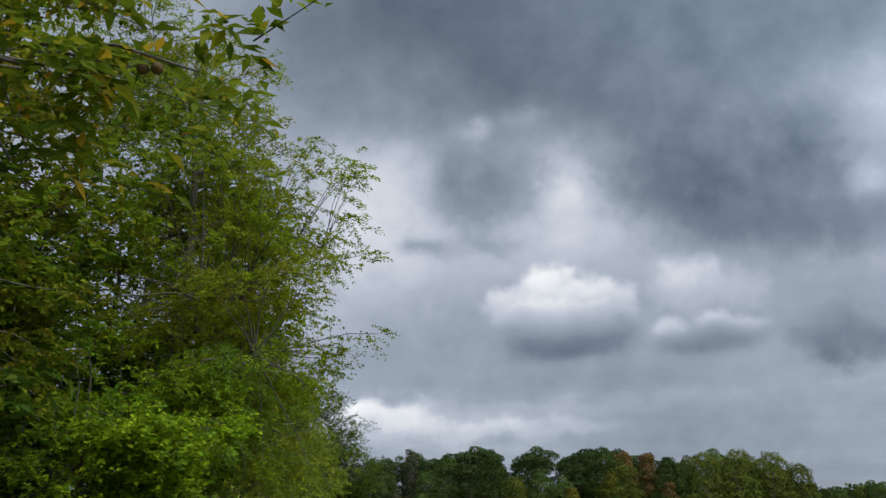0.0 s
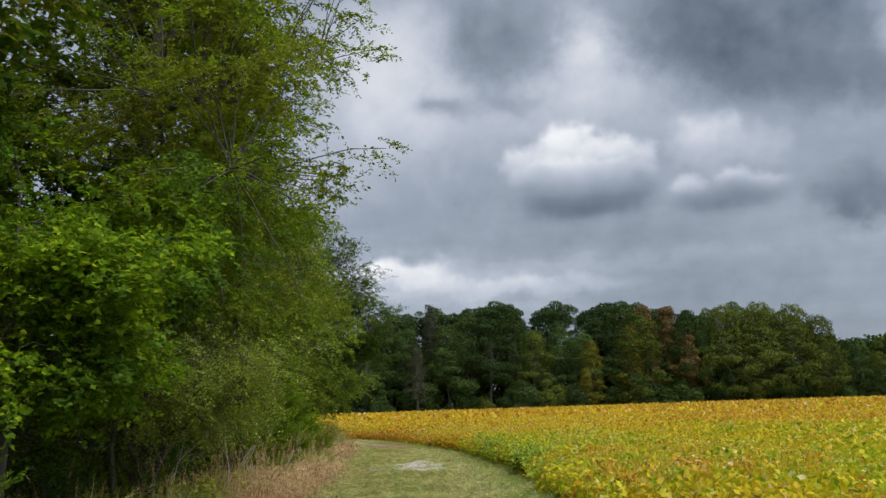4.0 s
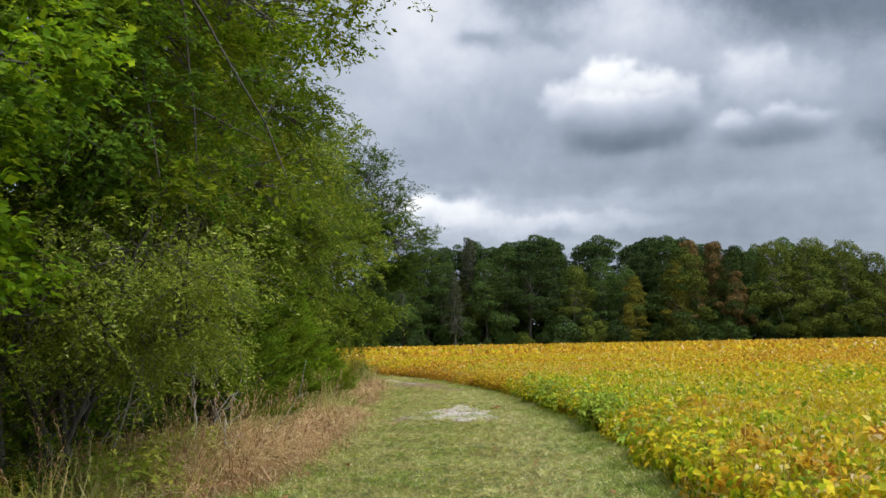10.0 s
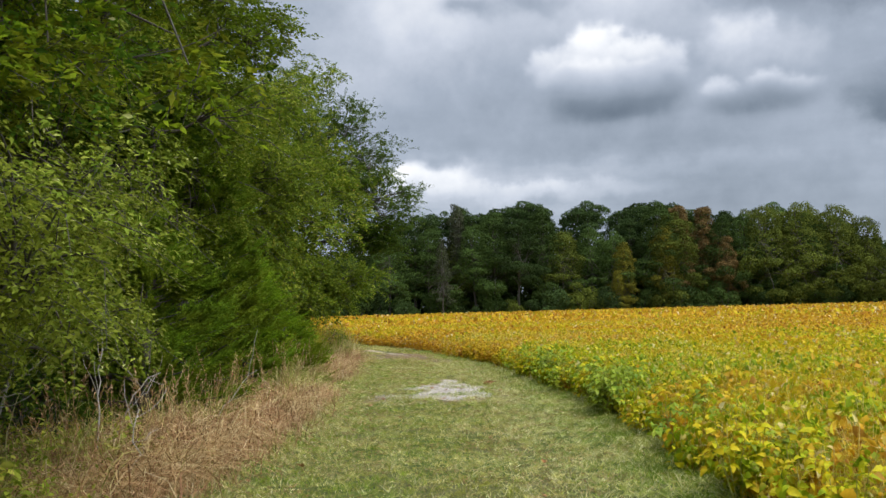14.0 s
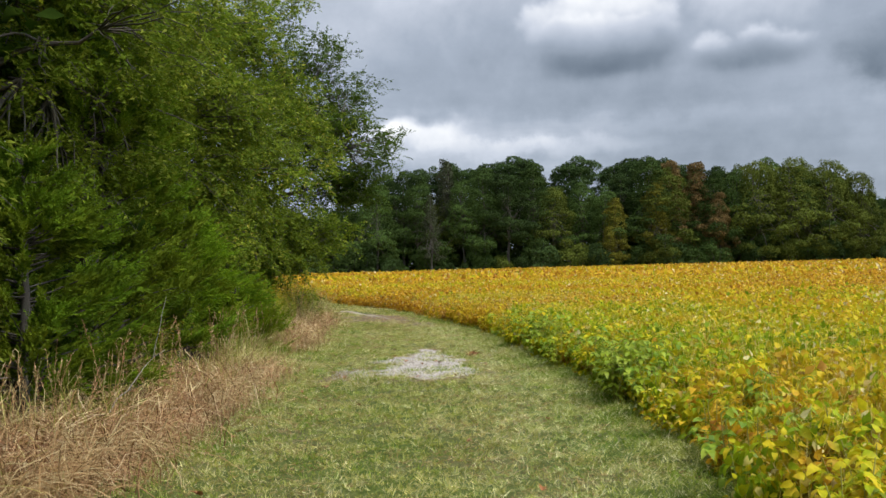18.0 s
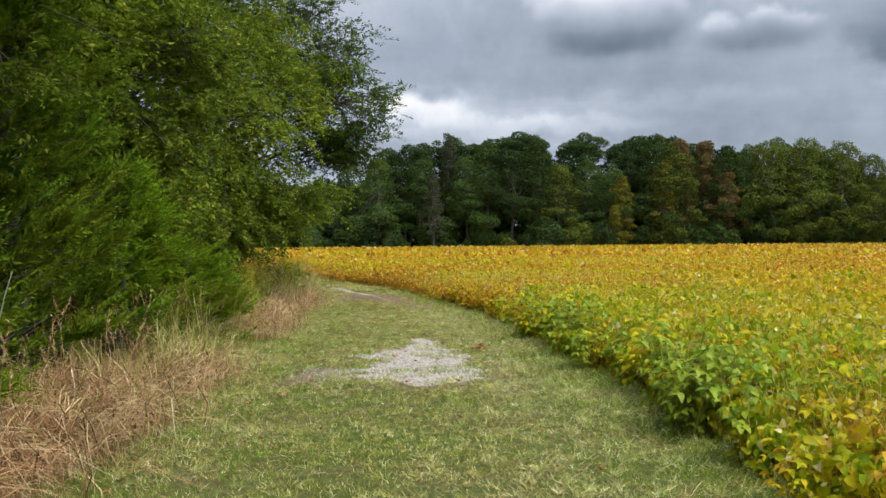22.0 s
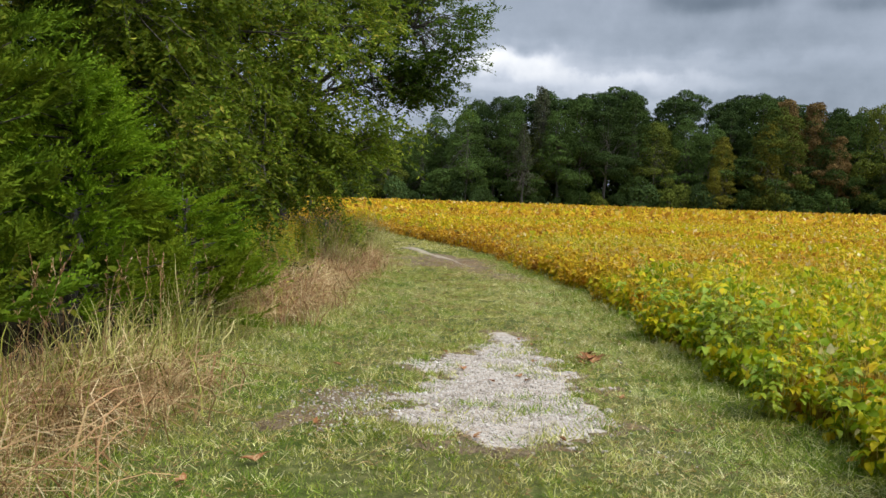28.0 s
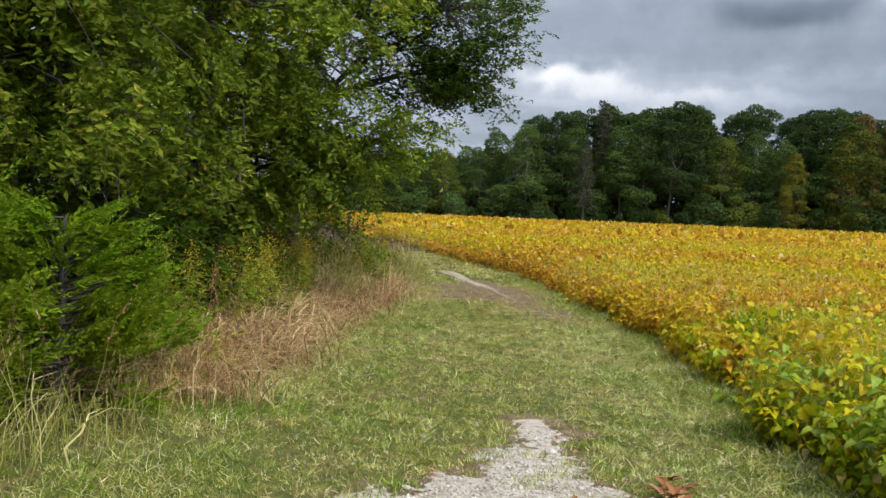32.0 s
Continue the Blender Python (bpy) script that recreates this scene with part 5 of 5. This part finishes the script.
OCTA = (np.array([[1, 0, 0], [-1, 0, 0], [0, 1, 0], [0, -1, 0], [0, 0, 1], [0, 0, -1]], float), np.array([[0, 2, 4], [2, 1, 4], [1, 3, 4], [3, 0, 4], [2, 0, 5], [1, 2, 5], [3, 1, 5], [0, 3, 5]]))
gx, gy = rng.uniform(-1.9, 0.9, 30000), rng.uniform(26.6, 31.6, 30000)
keep = in_gravel(gx, gy) < rng.normal(0.98, 0.06, len(gx))
gx, gy = gx[keep], gy[keep]
gx, gy = np.concatenate([gx, rng.normal(-1.4, 0.22, 900), rng.uniform(-1.5, 0.9, 500)]), np.concatenate([gy, rng.normal(27.9, 0.4, 900), rng.uniform(26.6, 31.8, 500)])
sz = rng.gamma(2.3, 0.0026, len(gx)) + 0.0035
st = OCTA[0][None] * (sz[:, None] * rng.uniform(0.6, 1.2, (len(gx), 3)))[:, None] + rng.normal(0, 0.15, (len(gx), 6, 3)) * sz[:, None, None]
turn = rng.uniform(0, 6.28, len(gx))
c, s = np.cos(turn)[:, None], np.sin(turn)[:, None]
st = np.stack([c * st[..., 0] - s * st[..., 1], s * st[..., 0] + c * st[..., 1], st[..., 2] * 0.7], -1) + np.stack([gx, gy, ground_height(gx, gy) + 0.011 + 0.03 * np.clip(1.03 - in_gravel(gx, gy), -0.1, 0.3)], -1)[:, None]
tagged(part("gravel", (st.reshape(-1, 3), (OCTA[1][None] + (np.arange(len(gx)) * 6)[:, None, None]).reshape(-1, 3)), M_STONE), "loose pale stones lying on the gravel patch", "gravel", kind="stuff")


def blades(x, y, length, width, flop=0.9, shape=BLADE, lift=0.0):
    at = np.stack([x, y, ground_height(x, y) - 0.004 + lift], -1)
    along = np.stack([rng.normal(0, flop, len(x)), rng.normal(0, flop, len(x)), np.ones(len(x))], -1)
    s = length * rng.uniform(0.5, 1.4, len(x))
    return leaves_at(shape, at, along, rng.normal(size=(len(x), 3)), s, width)


turf = thing("mown_grass", (0, 0, 0), "short mown grass, green and straw-coloured, on the track", "grass", kind="stuff")


def tufts(n, per, y0, y1, L, W, spread, chance, flop=0.55):
    """Tufts of blades that lean out from their own middle, sown where chance(x, y) allows."""
    cy = rng.uniform(y0, y1, n)
    lo, hi = verge(cy) - 0.8, soy_edge(cy) + 0.25
    cx = lo + (hi - lo) * rng.uniform(0, 1, n)
    keep = (rng.uniform(0, 1, n) < chance(cx, cy)) & (in_gravel(cx, cy) > 1.05) & (rng.uniform(0, 1, n) > worn(cx, cy))
    cx, cy = cx[keep], cy[keep]
    n = len(cx)
    tall_ = np.repeat(0.45 + 0.8 * rng.uniform(0, 1, n) ** 2, per)
    out = rng.normal(0, 1, (n * per, 2))
    big = np.repeat(rng.uniform(0.6, 1.5, n), per)[:, None]
    at = np.repeat(np.stack([cx, cy], -1), per, 0) + out * spread * big
    z = ground_height(at[:, 0], at[:, 1]) - 0.004
    along = np.concatenate([out * 0.55 + rng.normal(0, flop, out.shape), np.ones((n * per, 1))], 1)
    s = L * tall_ * rng.uniform(0.5, 1.35, n * per)
    return leaves_at(BLADE, np.concatenate([at, z[:, None]], 1), along, rng.normal(size=(n * per, 3)), s, W * rng.uniform(0.7, 1.3, n * per))


def strip(x, y):
    """Where across the mown track a place lies: 0 at the verge, 1 at the soybeans."""
    return np.clip((x - verge(y)) / (soy_edge(y) - verge(y)) + 0.10 * waves(x, y, 0.7) + 0.06 * waves(y, x, 0.25), 0, 1)


def hump(v, c, w):
    return np.exp(-((v - c) / w) ** 2)


stuff("green_turf", tufts(23000, 15, 10.5, 41.0, 0.066, 0.0050, 0.024, lambda x, y: 0.30 + 0.6 * hump(strip(x, y), 0.18, 0.22) + 0.25 * hump(strip(x, y), 0.97, 0.10)), M_LUSH, turf)
stuff("straw_turf", tufts(27000, 14, 10.5, 41.0, 0.060, 0.0050, 0.025, lambda x, y: 0.32 + 0.65 * hump(strip(x, y), 0.56, 0.24), 0.9), M_BLADES, turf)
stuff("pale_turf", tufts(16500, 14, 10.5, 38.0, 0.080, 0.0052, 0.025, lambda x, y: 0.95 * hump(strip(x, y), 0.80, 0.15) + 0.08, 1.1), M_PALE, turf)
stuff("far_turf", tufts(5200, 12, 40.0, 58.0, 0.09, 0.012, 0.04, lambda x, y: 0.5 + 0.4 * waves(x, y, 0.9)), M_BLADES, turf)
cx, cy = rng.uniform(-1.45, 0.5, 75), rng.uniform(27.0, 31.2, 75)
x, y = np.repeat(cx, 60) + rng.normal(0, 0.09, 4500), np.repeat(cy, 60) + rng.normal(0, 0.05, 4500)
stuff("gravel_tufts", blades(x, y, 0.075, 0.006, 0.8, lift=0.012), M_LUSH, turf)
y = rng.uniform(14, 46, 30000)
x = soy_edge(y) - np.abs(rng.normal(0, 0.42, len(y))) + 0.12
keep = in_gravel(x, y) > 1.1
stuff("lush_edge", blades(x[keep], y[keep], 0.12, 0.0046, 1.5, ARC), M_LUSH, turf)
y = rng.uniform(12, 46, 24000)
x = verge(y) + np.abs(rng.normal(0, 0.55, len(y))) - 0.25
keep = in_gravel(x, y) > 1.1
stuff("rough_edge", blades(x[keep], y[keep], 0.095, 0.0046, 1.2, ARC), M_LUSH, turf)
# Straw and clippings lying flat in drifts.
x, y = rng.uniform(-2.8, 1.9, 52000), rng.uniform(12, 44, 52000)
keep = (in_gravel(x, y) > 0.97) & (waves(x, y, 0.45) + 0.5 * waves(y, x, 0.13) > -0.05) & (x < soy_edge(y)) & (x > verge(y))
stuff("clippings", blades(x[keep], y[keep], 0.07, 0.0042, 3.5, lift=0.03), M_STRAW, turf)


# ---- weeds and dry grass along the hedge ----
def arching(r, n, tall, spread, bow0, bow1, width, wander=0.03):
    out = []
    for _ in range(n):
        a, L = r.uniform(0, 6.28), tall * r.uniform(0.4, 1.2)
        foot = np.array([r.normal(0, spread * 0.4), r.normal(0, spread * 0.4), -0.02])
        d = np.array([math.cos(a), math.sin(a), 0])
        bow = r.uniform(bow0, bow1)
        s = np.linspace(0, 1, 5)
        p = foot + d * (L * bow * 0.62 * s ** 1.6)[:, None] + np.array([0, 0, 1.0]) * (L * (s - 0.52 * bow * s ** 2.4))[:, None]
        p[1:] += np.cumsum(r.normal(0, wander, (4, 3)), 0) * [1, 1, 0.5]
        p[:, 2] = np.maximum(p[:, 2], -0.02)
        w = width * r.uniform(0.6, 1.3) * np.array([1, 1.1, 0.95, 0.7, 0.12])
        side = np.array([-d[1], d[0], 0.0]) + r.normal(0, 0.3, 3)
        v = np.concatenate([p - side * w[:, None], p + side * w[:, None] + [0, 0, 0.001]])
        i = np.arange(4)
        out.append((v, np.stack([i, i + 1, i + 6, i + 5], -1)))
    return stack(out)


def tussock(name, seed, mat, n, tall, spread, label, category, group, bow=(0.7, 1.75), green=14, seeds=6):
    """A clump of arching blades with a few green ones and tall seeding stems among them."""
    r = np.random.default_rng(seed)
    t = thing(name, (0, 0, -60), label, category, group)
    stuff("blade_tuft", arching(r, n, tall, spread, bow[0], bow[1], 0.0030), mat, t)
    if green:
        stuff("green_tuft", arching(r, green, tall * 0.9, spread, 0.4, 1.2, 0.0038, 0.015), M_TALLGREEN, t, "fresh green blades")
    heads = []
    for _ in range(seeds):
        a, L = r.uniform(0, 6.28), tall * r.uniform(0.85, 1.3)
        foot = np.array([r.normal(0, spread * 0.3), r.normal(0, spread * 0.3), -0.02])
        p = bent(foot, foot + [math.cos(a) * L * 0.32, math.sin(a) * L * 0.32, L], L * 0.07, 7, 0.012, r)
        v, f = tube(p, np.linspace(0.0026, 0.0012, 7), 3)
        heads.append((v, np.concatenate([f[:, :3], f[:, [0, 2, 3]]])))
        heads.append(leaves_at(RHOMB, p[-1] - (p[-1] - p[-3]) * r.uniform(0, 1, (16, 1)), unit(p[-1] - p[-2]) + r.normal(0, 0.35, (16, 3)), r.normal(size=(16, 3)), 0.035, 0.007))
    if heads:
        stuff("seed_tuft", stack(heads), M_STRAW, t, "pale stems with dry seed heads")
    return t


def scatter_things(sources, places, r):
    for i, (x, y, s) in enumerate(places):
        src = sources[i % len(sources)]
        m = pose(float(x), float(y), float(ground_height(np.array(x), np.array(y))), 0, 0, r.uniform(0, 360))
        if i < len(sources):
            src.matrix_basis, src.scale = m, (s, s, s)
        else:
            put_copy(src, m, s)


pr = np.random.default_rng(8)
dry = [tussock("grass_tussock", 80 + k, M_STRAW, 330, 0.74, 0.75, "matted reddish-tan dry grass tussock beside the track", "grass", "dry tussocks", green=(4, 22, 10, 0, 34)[k], seeds=(1, 3, 2, 0, 4)[k]) for k in range(5)]
yy = np.concatenate([pr.uniform(16.9, 28.0, 82), pr.uniform(31.5, 42, 50)])
scatter_things(dry, [(verge(y) - 0.15 - abs(pr.normal(0, 0.55)), y, pr.uniform(0.8, 1.3) * (0.95 if y > 30 else 1)) for y in yy], pr)
tall = [tussock("tall_grass", 90 + k, M_TALLGREEN, 90, 0.9, 0.45, "tall seeding grass, green going to straw", "grass", "tall grass clumps", (0.25, 1.1), 0, 4) for k in range(4)]
yy = np.concatenate([pr.uniform(12, 30, 42), pr.uniform(30, 50, 110)])
scatter_things(tall, [(verge(y) - 0.2 - abs(pr.normal(0, 0.7)), y, pr.uniform(0.5, 1.25) * (0.6 if 30 < y < 38 else 1.0)) for y in yy] + [(-3.05, 27.6, 1.05), (-3.25, 28.3, 1.1), (-3.15, 28.8, 0.9), (-3.4, 29.3, 1.0), (-3.1, 26.9, 1.05), (-3.3, 27.3, 1.1)], pr)


def goldenrod(seed):
    r = np.random.default_rng(seed)
    t = thing("goldenrod", (0, 0, -60), "weedy goldenrod with narrow leaves and yellow heads", "wildflower", "goldenrod clumps")
    lv = []
    for _ in range(9):
        a, q = r.uniform(0, 6.28), r.uniform(0.6, 1.05)
        tip = np.array([math.cos(a) * 0.25, math.sin(a) * 0.25, q])
        p = bent((r.normal(0, 0.08), r.normal(0, 0.08), -0.02), tip, 0.0, 6, 0.015, r)
        part("stem", tube(p, np.linspace(0.005, 0.002, 6), 4), M_TALLGREEN, t)
        k = 38
        s = r.uniform(0.1, 0.95, k)
        at = p[0] + (p[-1] - p[0]) * s[:, None]
        d = sphere_dirs(r, k) * [1, 1, 0.3]
        lv.append(leaves_at(RHOMB, at, d, np.tile([0, 0, 1.0], (k, 1)) + r.normal(0, 0.3, (k, 3)), 0.095, 0.020))
        k = 22
        at = tip + r.normal(0, 0.045, (k, 3)) * [1, 1, 1.6]
        part("flower_head", leaves_at(RHOMB, at, sphere_dirs(r, k), sphere_dirs(r, k), 0.026, 0.014), M_GOLD, t, "small yellow flower head")["kind"] = "stuff"
    stuff("foliage", stack(lv), M_WEED, t)
    return t


def low_weed(seed):
    """A sprawling leafy weed of the shaded verge."""
    r = np.random.default_rng(seed)
    t = thing("weed", (0, 0, -60), "low sprawling yellow-green weed in the verge", "weed", "verge weeds")
    stems, lv = [], []
    for _ in range(12):
        a, q = r.uniform(0, 6.28), r.uniform(0.18, 0.42)
        tip = np.array([math.cos(a) * r.uniform(0.1, 0.38), math.sin(a) * r.uniform(0.1, 0.38), q])
        p = bent((r.normal(0, 0.05), r.normal(0, 0.05), -0.02), tip, 0.05, 5, 0.015, r)
        stems.append(tube(p, np.linspace(0.004, 0.0015, 5), 4))
        at = p[0] + (p[-1] - p[0]) * r.uniform(0.2, 1.0, (16, 1)) + r.normal(0, 0.02, (16, 3))
        lv.append(leaves_at(OVATE, at, sphere_dirs(r, 16) * [1, 1, 0.4], np.tile([0, 0, 1.0], (16, 1)) + r.normal(0, 0.4, (16, 3)), r.uniform(0.04, 0.09, 16), r.uniform(0.02, 0.045, 16)))
    stuff("stem_tuft", stack(stems), M_TALLGREEN, t)
    stuff("foliage", stack(lv), M_WEED, t)
    return t


weeds = [low_weed(120 + k) for k in range(4)]
scatter_things(weeds, [(pr.uniform(-5.4, -3.0), y, pr.uniform(0.6, 1.3)) for y in pr.uniform(11.5, 19.5, 62)] + [(pr.uniform(-4.7, -3.3), y, pr.uniform(1.0, 1.6)) for y in pr.uniform(17.3, 20.8, 34)] + [(verge(y) - pr.uniform(0.2, 1.6), y, pr.uniform(0.6, 1.2)) for y in pr.uniform(31.5, 42, 26)], pr)
golds = [goldenrod(100 + k) for k in range(3)]
scatter_things(golds, [(-4.2, 15.6, 0.6), (-3.9, 16.4, 0.5), (-4.6, 16.2, 0.6), (-4.1, 14.6, 0.6), (-4.7, 14.0, 0.7), (-3.7, 17.2, 0.4), (-4.2, 33.2, 1.1), (-4.5, 34.0, 1.15), (-4.0, 34.4, 0.9), (-4.7, 33.0, 1.2), (-4.3, 35.0, 1.0), (-3.7, 32.2, 0.6), (-4.1, 27.6, 0.8)] + [(-4.3 + pr.normal(0, 0.3), y, pr.uniform(0.7, 1.15)) for y in pr.uniform(32, 42, 22)] + [(-3.9 + pr.normal(0, 0.3), y, pr.uniform(0.35, 0.6)) for y in pr.uniform(13, 17, 6)] + [(pr.uniform(-5.2, -3.9), y, pr.uniform(0.35, 0.6)) for y in pr.uniform(15.0, 22.0, 30)], pr)


# ---- small things ----
def stick(at, to, sag, radius, seed, label, twigs=5, mat=None):
    r = np.random.default_rng(seed)
    t = thing("dead_branch", at, label, "branch", "dead branches")
    v = np.array(to, float)
    p = bent((0, 0, 0), v, sag, 9, 0.02, r)
    part("stem", tube(p, np.linspace(radius, radius * 0.25, 9), 6), mat or M_DEAD, t, smooth=True)
    for _ in range(twigs):
        i = r.integers(3, 8)
        part("twig", tube(bent(p[i], p[i] + v * 0.25 + r.normal(0, 0.18, 3), -0.03, 5, 0.01, r), np.linspace(radius * 0.4, 0.003, 5), 5), mat or M_DEAD, t, smooth=True)
    return t


stick((-3.5, 19.7, 0.02), (-0.3, 0.8, 1.15), 0.25, 0.012, 1, "bleached dead branch arching out of the shrub")
stick((-3.6, 20.1, 0.02), (0.4, 0.5, 0.95), 0.3, 0.010, 2, "bleached dead branch arching out of the shrub")
stick((-2.9, 18.9, 0.01), (-0.4, 1.2, 0.75), 0.1, 0.010, 3, "thin bare stick standing in dry grass")
stick((-3.3, 22.4, 0.01), (0.5, 0.7, 0.85), 0.1, 0.008, 4, "pale bare stick bent over dry grass", 2)
stick((-4.9, 33.9, 0.02), (-0.4, 0.3, 2.1), 0.1, 0.012, 5, "bare vine hanging from the wild cherry", 7)
stick((-4.6, 19.6, 0.02), (0.6, 0.4, 2.2), 0.2, 0.016, 6, "bleached dead branch arching out of the shrub", 7)

# Bare arching limbs of the shrub thicket.
stick((-5.1, 16.2, 1.60), (2.2, 0.5, 0.45), 0.12, 0.016, 11, "bare grey limb arching out of the olive shrub", 6, M_TWIG)
stick((-5.3, 16.0, 1.95), (1.9, 0.6, 0.38), 0.06, 0.013, 12, "bare grey limb arching out of the olive shrub", 5, M_TWIG)
stick((-5.0, 16.6, 2.36), (2.1, 0.3, 0.02), 0.05, 0.014, 13, "dark bare limb reaching level out of the thicket", 4, M_BARK)
stick((-4.5, 17.7, 2.85), (2.3, 0.0, 0.65), 0.05, 0.015, 14, "dark bare limb reaching level out of the thicket", 5, M_BARK)
stick((-5.0, 17.2, 4.85), (2.0, 0.1, 0.40), 0.10, 0.035, 15, "dark bare limb of the hickory over the shrubs", 3, M_BARK)
stick((-4.6, 19.0, 0.30), (0.9, 0.2, 0.95), 0.15, 0.014, 16, "bleached dead branch arching out of the shrub", 6)

lf = np.random.default_rng(9)


def fallen_leaf(seed):
    r = np.random.default_rng(seed)
    t = thing("fallen_leaf", (0, 0, -60), "curled rust-brown fallen leaf on the grass", "leaf", "fallen leaves")
    k = 5
    a = np.linspace(-1.2, 1.2, k)
    along = np.stack([np.sin(a), np.cos(a), 0.35 + r.uniform(0, 0.5, k)], -1)
    part("blade", leaves_at(OVATE, np.zeros((k, 3)), along, np.tile([0, 0, 1.0], (k, 1)), r.uniform(0.05, 0.085, k), 0.035), M_RUST, t)
    return t


fallen = [fallen_leaf(110 + k) for k in range(4)]
spots = [(-1.78, 20.65, 1.3), (-2.1, 23.15, 1.0), (0.18, 22.4, 0.8), (-1.64, 26.4, 1.2), (0.45, 30.1, 1.35), (-1.79, 29.3, 1.0), (-0.70, 29.4, 1.0), (-1.9, 26.0, 1.0), (-1.5, 27.2, 0.9), (-2.2, 25.4, 0.8)]
spots += [(0.45 + lf.normal(0, 0.09), 30.1 + lf.normal(0, 0.12), lf.uniform(0.9, 1.5)) for _ in range(9)]
spots += [(lf.uniform(-2.3, 1.4), lf.uniform(15, 40), lf.uniform(0.5, 0.95)) for _ in range(46)]
scatter_things(fallen, [(x, y, s) for x, y, s in spots], lf)
for i, o in enumerate([o for o in scene.objects if o.name.startswith("fallen_leaf")]):
    o.location.z += 0.03

post = thing("fence_post", (-9.9, 60.0, 0), "dark weathered wooden post at the bend", "post")
part("post", tube([(0, 0, -0.2), (0.0, 0, 0.7), (0.02, 0, 1.35), (0.02, 0, 1.38)], [0.06, 0.058, 0.055, 0.03], 10), M_BARK, post, smooth=True)

# Two husked nuts on the walnut's overhanging twig.
nuts = thing("walnut_fruit", (-1.02, 3.25, 3.50), "pair of round brown walnut husks hanging from a twig", "nut")
bm = bmesh.new()
bmesh.ops.create_icosphere(bm, subdivisions=3, radius=0.026)
for v in bm.verts:
    v.co *= 1 + 0.05 * noise.noise(v.co * 60)
husk = bpy.data.meshes.new("husk")
bm.to_mesh(husk)
bm.free()
husk.materials.append(M_NUT)
husk.polygons.foreach_set("use_smooth", np.ones(len(husk.polygons), bool))
for dx in (-0.028, 0.028):
    o = new("husk", husk)
    o.parent, o.location = nuts, (dx, 0, 0)
part("twig", tube(bent((0, 0, 0.02), (-0.9, 0.25, 0.25), 0.05, 6), np.linspace(0.005, 0.012, 6), 6), M_TWIG, nuts, smooth=True)
